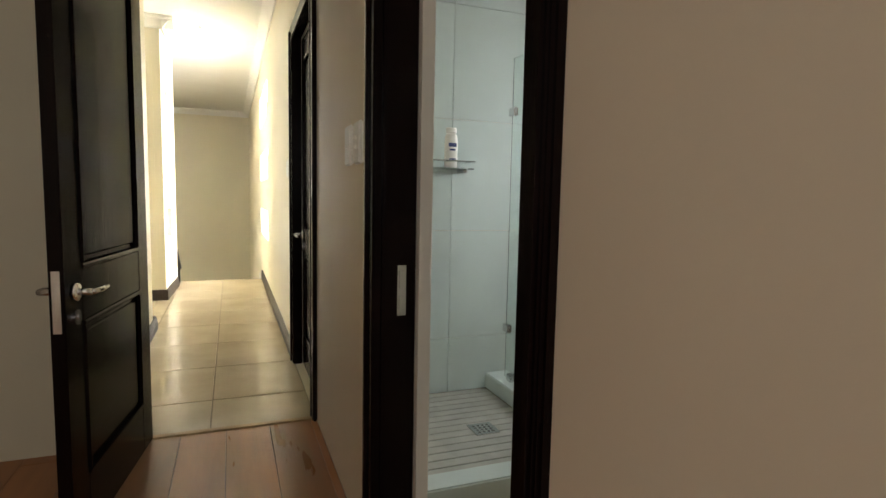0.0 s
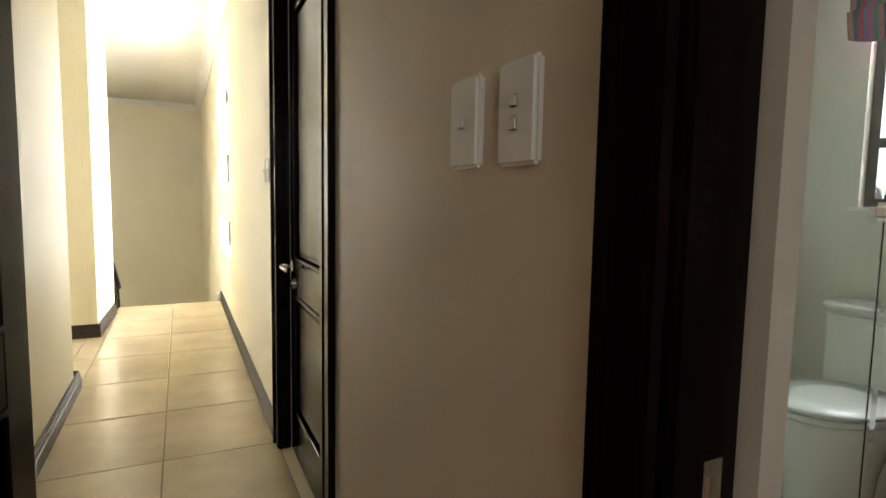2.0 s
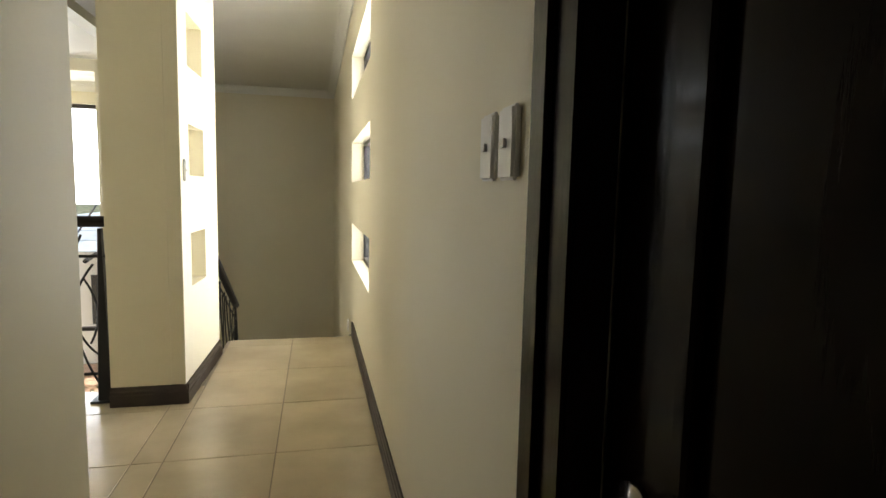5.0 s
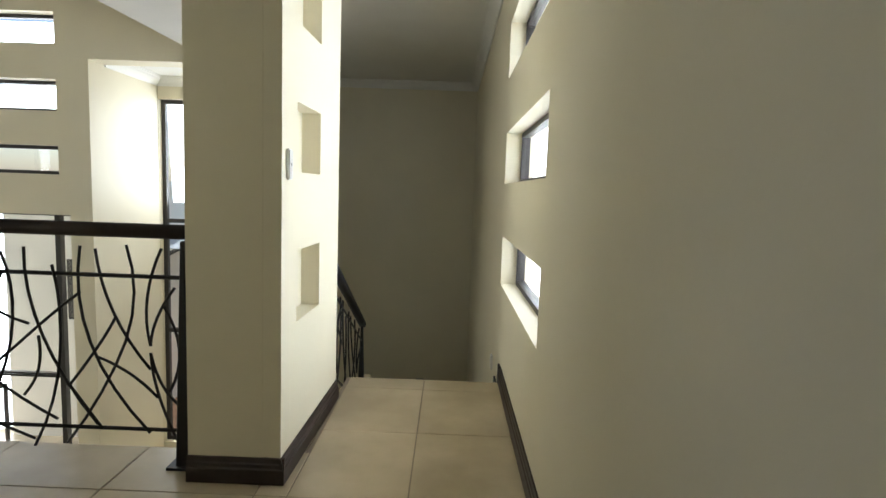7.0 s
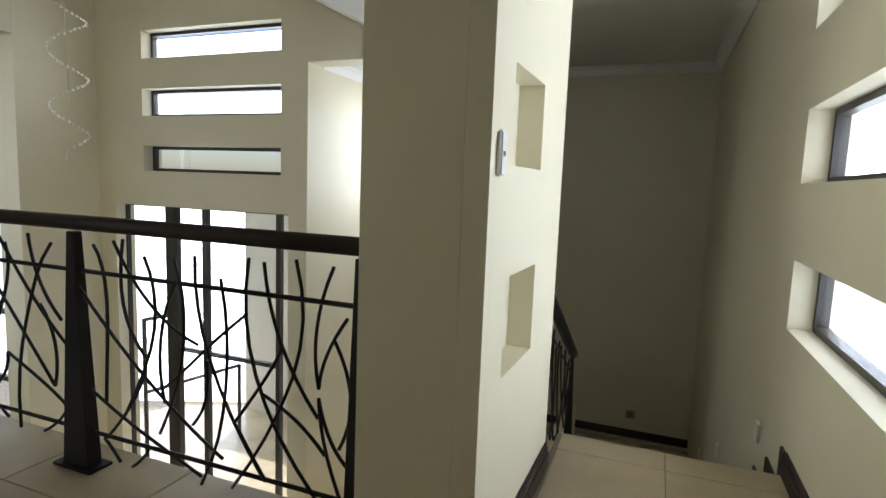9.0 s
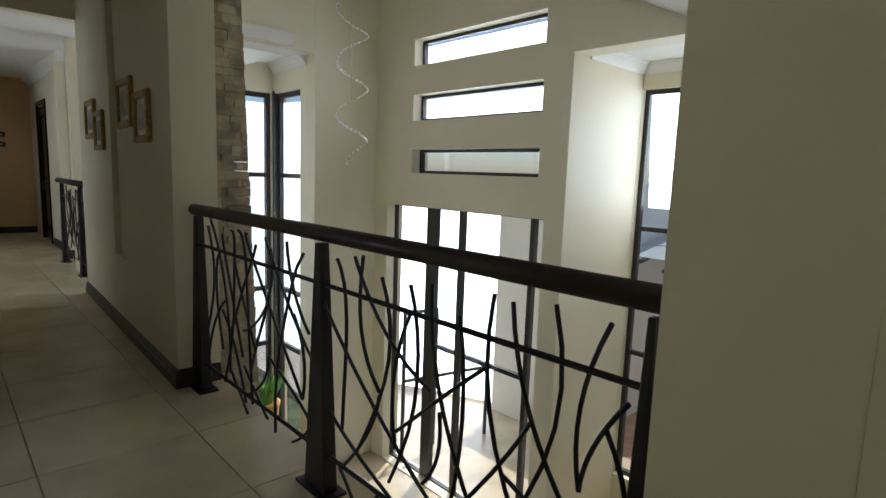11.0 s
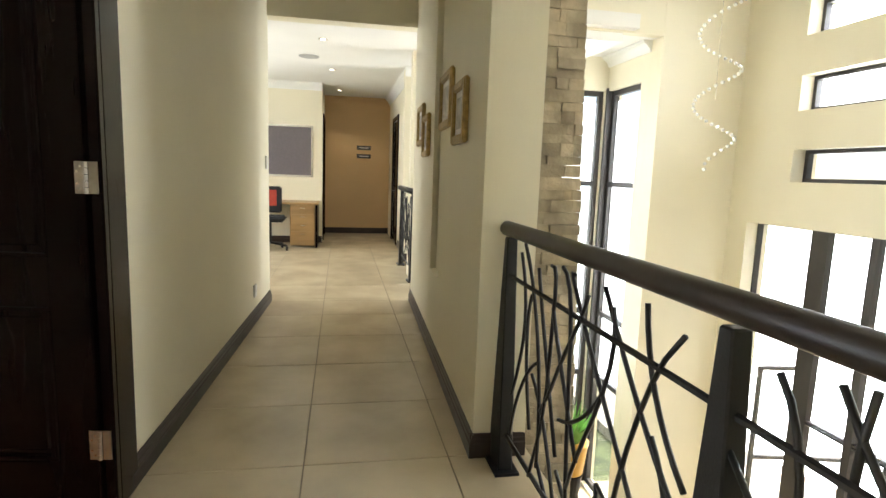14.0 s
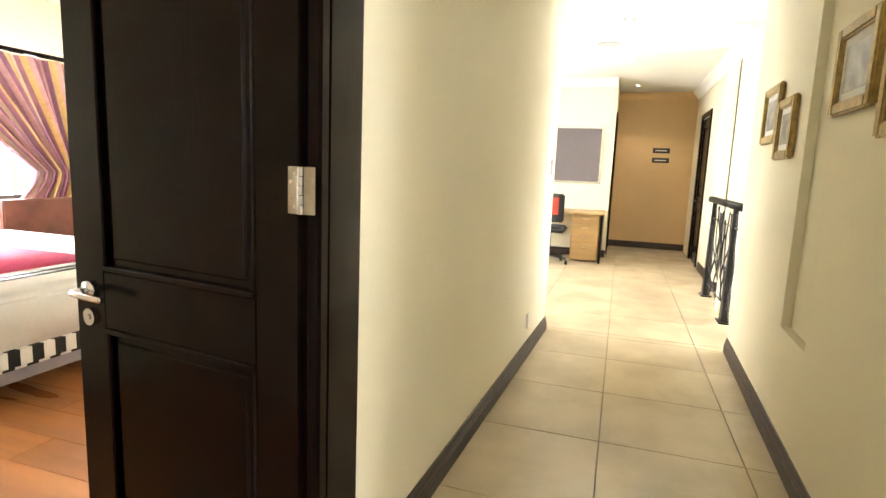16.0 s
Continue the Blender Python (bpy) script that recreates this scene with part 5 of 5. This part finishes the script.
def shrub(x, y, z, r, h, n, seed, label):
    t = thing("shrub", (x, y, z), label, "shrub")
    rr = random.Random(seed)
    for k in range(6):
        a = rr.uniform(0, 6.28)
        bm = bmesh.new()
        tube(bm, [(x, y, z), (x + 0.3 * r * math.cos(a), y + 0.3 * r * math.sin(a), z + h * 0.5), (x + 0.7 * r * math.cos(a), y + 0.7 * r * math.sin(a), z + h * 0.85)], 0.012, 5)
        part("stem", bm, WALNUT, t)
    verts, faces = [], []
    for k in range(n):
        a, u, w = rr.uniform(0, 6.28), rr.random() ** 0.5, rr.random()
        rad = r * u * (0.5 + 0.7 * math.sin(math.pi * (0.15 + 0.8 * w))) * (1 + 0.25 * math.sin(3 * a + seed))
        c = Vector((x + rad * math.cos(a), y + rad * math.sin(a), z + h * (0.12 + 0.9 * w)))
        d1 = Vector((rr.uniform(-1, 1), rr.uniform(-1, 1), rr.uniform(-.6, 1))).normalized() * rr.uniform(0.03, 0.07)
        d2 = d1.cross(Vector((rr.uniform(-1, 1), rr.uniform(-1, 1), rr.uniform(-1, 1)))).normalized() * 0.018
        i0 = len(verts)
        verts += [c, c + d1 * 0.5 + d2, c + d1, c + d1 * 0.5 - d2]
        faces.append((i0, i0 + 1, i0 + 2, i0 + 3))
    me = bpy.data.meshes.new("leaves")
    me.from_pydata(verts, [], faces)
    me.materials.append(LEAF)
    ob = new("leaves", me)
    ob.parent = t
    ob.matrix_parent_inverse = t.matrix_basis.inverted()
    ob["kind"] = "stuff"


shrub(-2.55, 12.5, LOW - 0.06, 0.55, 0.9, 1500, 3, "leafy green shrub beside the terrace")
shrub(-2.9, 15.2, LOW - 0.06, 0.6, 2.2, 2200, 8, "tall leafy green shrub by the wall")
shrub(4.5, 13.5, LOW - 0.22, 1.4, 4.4, 3000, 9, "green tree crown beyond the slit windows")
# pot plant beside the corner window
pp = thing("pot_plant", (-6.8, 8.7, LOW), "green spiky plant in an ochre pot on a stand", "plant")
bm = bmesh.new()
lathe(bm, [(0.10, LOW + 0.5), (0.16, LOW + 0.52), (0.20, LOW + 0.85), (0.21, LOW + 0.9), (0.18, LOW + 0.9)], -6.85, 8.8, 20)
part("pot", bm, POT, pp, smooth=True)
bm = bmesh.new()
lathe(bm, [(0.16, LOW), (0.13, LOW + 0.25), (0.16, LOW + 0.498)], -6.85, 8.8, 20)
part("stand", bm, WALNUT, pp)
rr = random.Random(4)
bm = bmesh.new()
for k in range(90):
    a, l = rr.uniform(0, 6.28), rr.uniform(0.2, 0.42)
    b0 = Vector((-6.85 + 0.1 * math.cos(a), 8.8 + 0.1 * math.sin(a), LOW + 0.88))
    tip = b0 + Vector((l * 0.55 * math.cos(a), l * 0.55 * math.sin(a), l))
    s = Vector((-math.sin(a), math.cos(a), 0)) * 0.013
    mid = (b0 + tip) / 2 + Vector((0, 0, 0.04))
    bm.faces.new([bm.verts.new(p) for p in (b0 - s, mid - s, tip, mid + s, b0 + s)])
tagged(part("leaves", bm, mat("lime_leaf", (0.12, 0.32, 0.05), 0.5, var=0.2), pp), kind="stuff")

# ---- pieces of floors and walls, last ----
def tiles(parent, x0, x1, y0, y1, ox, oy, sx, sy, material, z=0.0, gap=0.0025, name="tile"):
    i0, i1 = math.floor((x0 - ox) / sx), math.ceil((x1 - ox) / sx)
    j0, j1 = math.floor((y0 - oy) / sy), math.ceil((y1 - oy) / sy)
    for i in range(i0, i1):
        for j in range(j0, j1):
            a0, a1 = max(x0, ox + i * sx) + gap, min(x1, ox + (i + 1) * sx) - gap
            b0, b1 = max(y0, oy + j * sy) + gap, min(y1, oy + (j + 1) * sy) - gap
            if a1 - a0 < 0.02 or b1 - b0 < 0.02:
                continue
            me = bpy.data.meshes.new(name)
            e = 0.0015
            v = [(a0, b0, z - 0.01), (a1, b0, z - 0.01), (a1, b1, z - 0.01), (a0, b1, z - 0.01),
                 (a0, b0, z - e), (a1, b0, z - e), (a1, b1, z - e), (a0, b1, z - e),
                 (a0 + e, b0 + e, z), (a1 - e, b0 + e, z), (a1 - e, b1 - e, z), (a0 + e, b1 - e, z)]
            f = [(8, 9, 10, 11)] + [(k, (k + 1) % 4, 4 + (k + 1) % 4, 4 + k) for k in range(4)] + [(4 + k, 4 + (k + 1) % 4, 8 + (k + 1) % 4, 8 + k) for k in range(4)]
            me.from_pydata(v, [], f)
            me.materials.append(material)
            ob = new(name, me)
            ob.parent = parent
            ob.matrix_parent_inverse = parent.matrix_basis.inverted()


tiles(floor_up, XL + 0.022, XR, 3.19, 7.96, 0.25, 5.98, 0.595, 0.6, TILE)
tiles(floor_two, -6.2, XL + 0.022, 5.36, 6.94, 0.25, 5.98, 0.595, 0.6, TILE)
tiles(floor_study, -11.75, -6.2, 3.4, 7.03, 0.25, 5.98, 0.595, 0.6, TILE)


def planks(parent, x0, x1, y0, y1, w, l, seed):
    rp = random.Random(seed)
    x = x0
    while x < x1:
        y = y0 - rp.uniform(0, l)
        while y < y1:
            tiles(parent, max(x, x0), min(x + w, x1), max(y, y0), min(y + l, y1), x - 5 * w, y - 5 * l, w * 20, l * 20, WOOD, gap=0.0008, name="plank") if min(y + l, y1) - max(y, y0) > 0.03 else None
            y += l
        x += w


planks(floor_bed, -1.2, XR, -0.9, 3.155, 0.19, 1.25, 2)
planks(floor_bed2, -6.3, -1.95, 0.7, 5.34, 0.19, 1.25, 6)
bfl = bpy.data.objects["floor_bath"]
tiles(bfl, 1.86, 2.93, 0.3, 3.32, 2.35, 2.05, 0.6, 0.6, TILE)
tiles(bfl, 0.835, 1.86, 0.3, 2.20, 2.35, 2.05, 0.6, 0.6, TILE)
tiles(bfl, 0.835, 1.71, 2.31, 3.315, 0.835, 2.31, 0.88, 0.062, MOSAIC, z=0.004, gap=0.003)
# wall tiles of the shower
wallb = bpy.data.objects["wall_bath_north"]
for a, b in ((0.835, 1.476), (1.476, 2.076), (2.076, 2.676), (2.676, 2.927)):
    for c, d in ((0.0, 0.309), (0.309, 0.909), (0.909, 1.509), (1.509, 2.109), (2.109, 2.495)):
        pbox("tile", (a + 0.0015, b - 0.0015, 3.309, 3.319, c + 0.0015, d - 0.0015), BATHTILE, wallb)
tiles_out = bpy.data.objects["pavement"]
tiles(tiles_out, -4.6, -2.0, 11.95, 16.9, -4.6, 11.95, 0.42, 0.42, PAVER, z=LOW - 0.045, gap=0.006, name="paver")
for i in range(18):
    pbox("deck_board", (-5.25, -3.52, 10.45 + 0.14 * i, 10.585 + 0.14 * i, LOW - 0.055, LOW - 0.02), DECK, tiles_out)
rg = random.Random(11)
for k in range(160):
    bm = bmesh.new()
    c = (rg.uniform(-6.3, -5.3), rg.uniform(10.5, 12.5), LOW - 0.04)
    bmesh.ops.create_icosphere(bm, subdivisions=1, radius=rg.uniform(0.03, 0.07), matrix=Matrix.Translation(c) @ Matrix.Diagonal((1, rg.uniform(.6, 1), .6, 1)))
    part("stone", bm, SOIL, tiles_out)
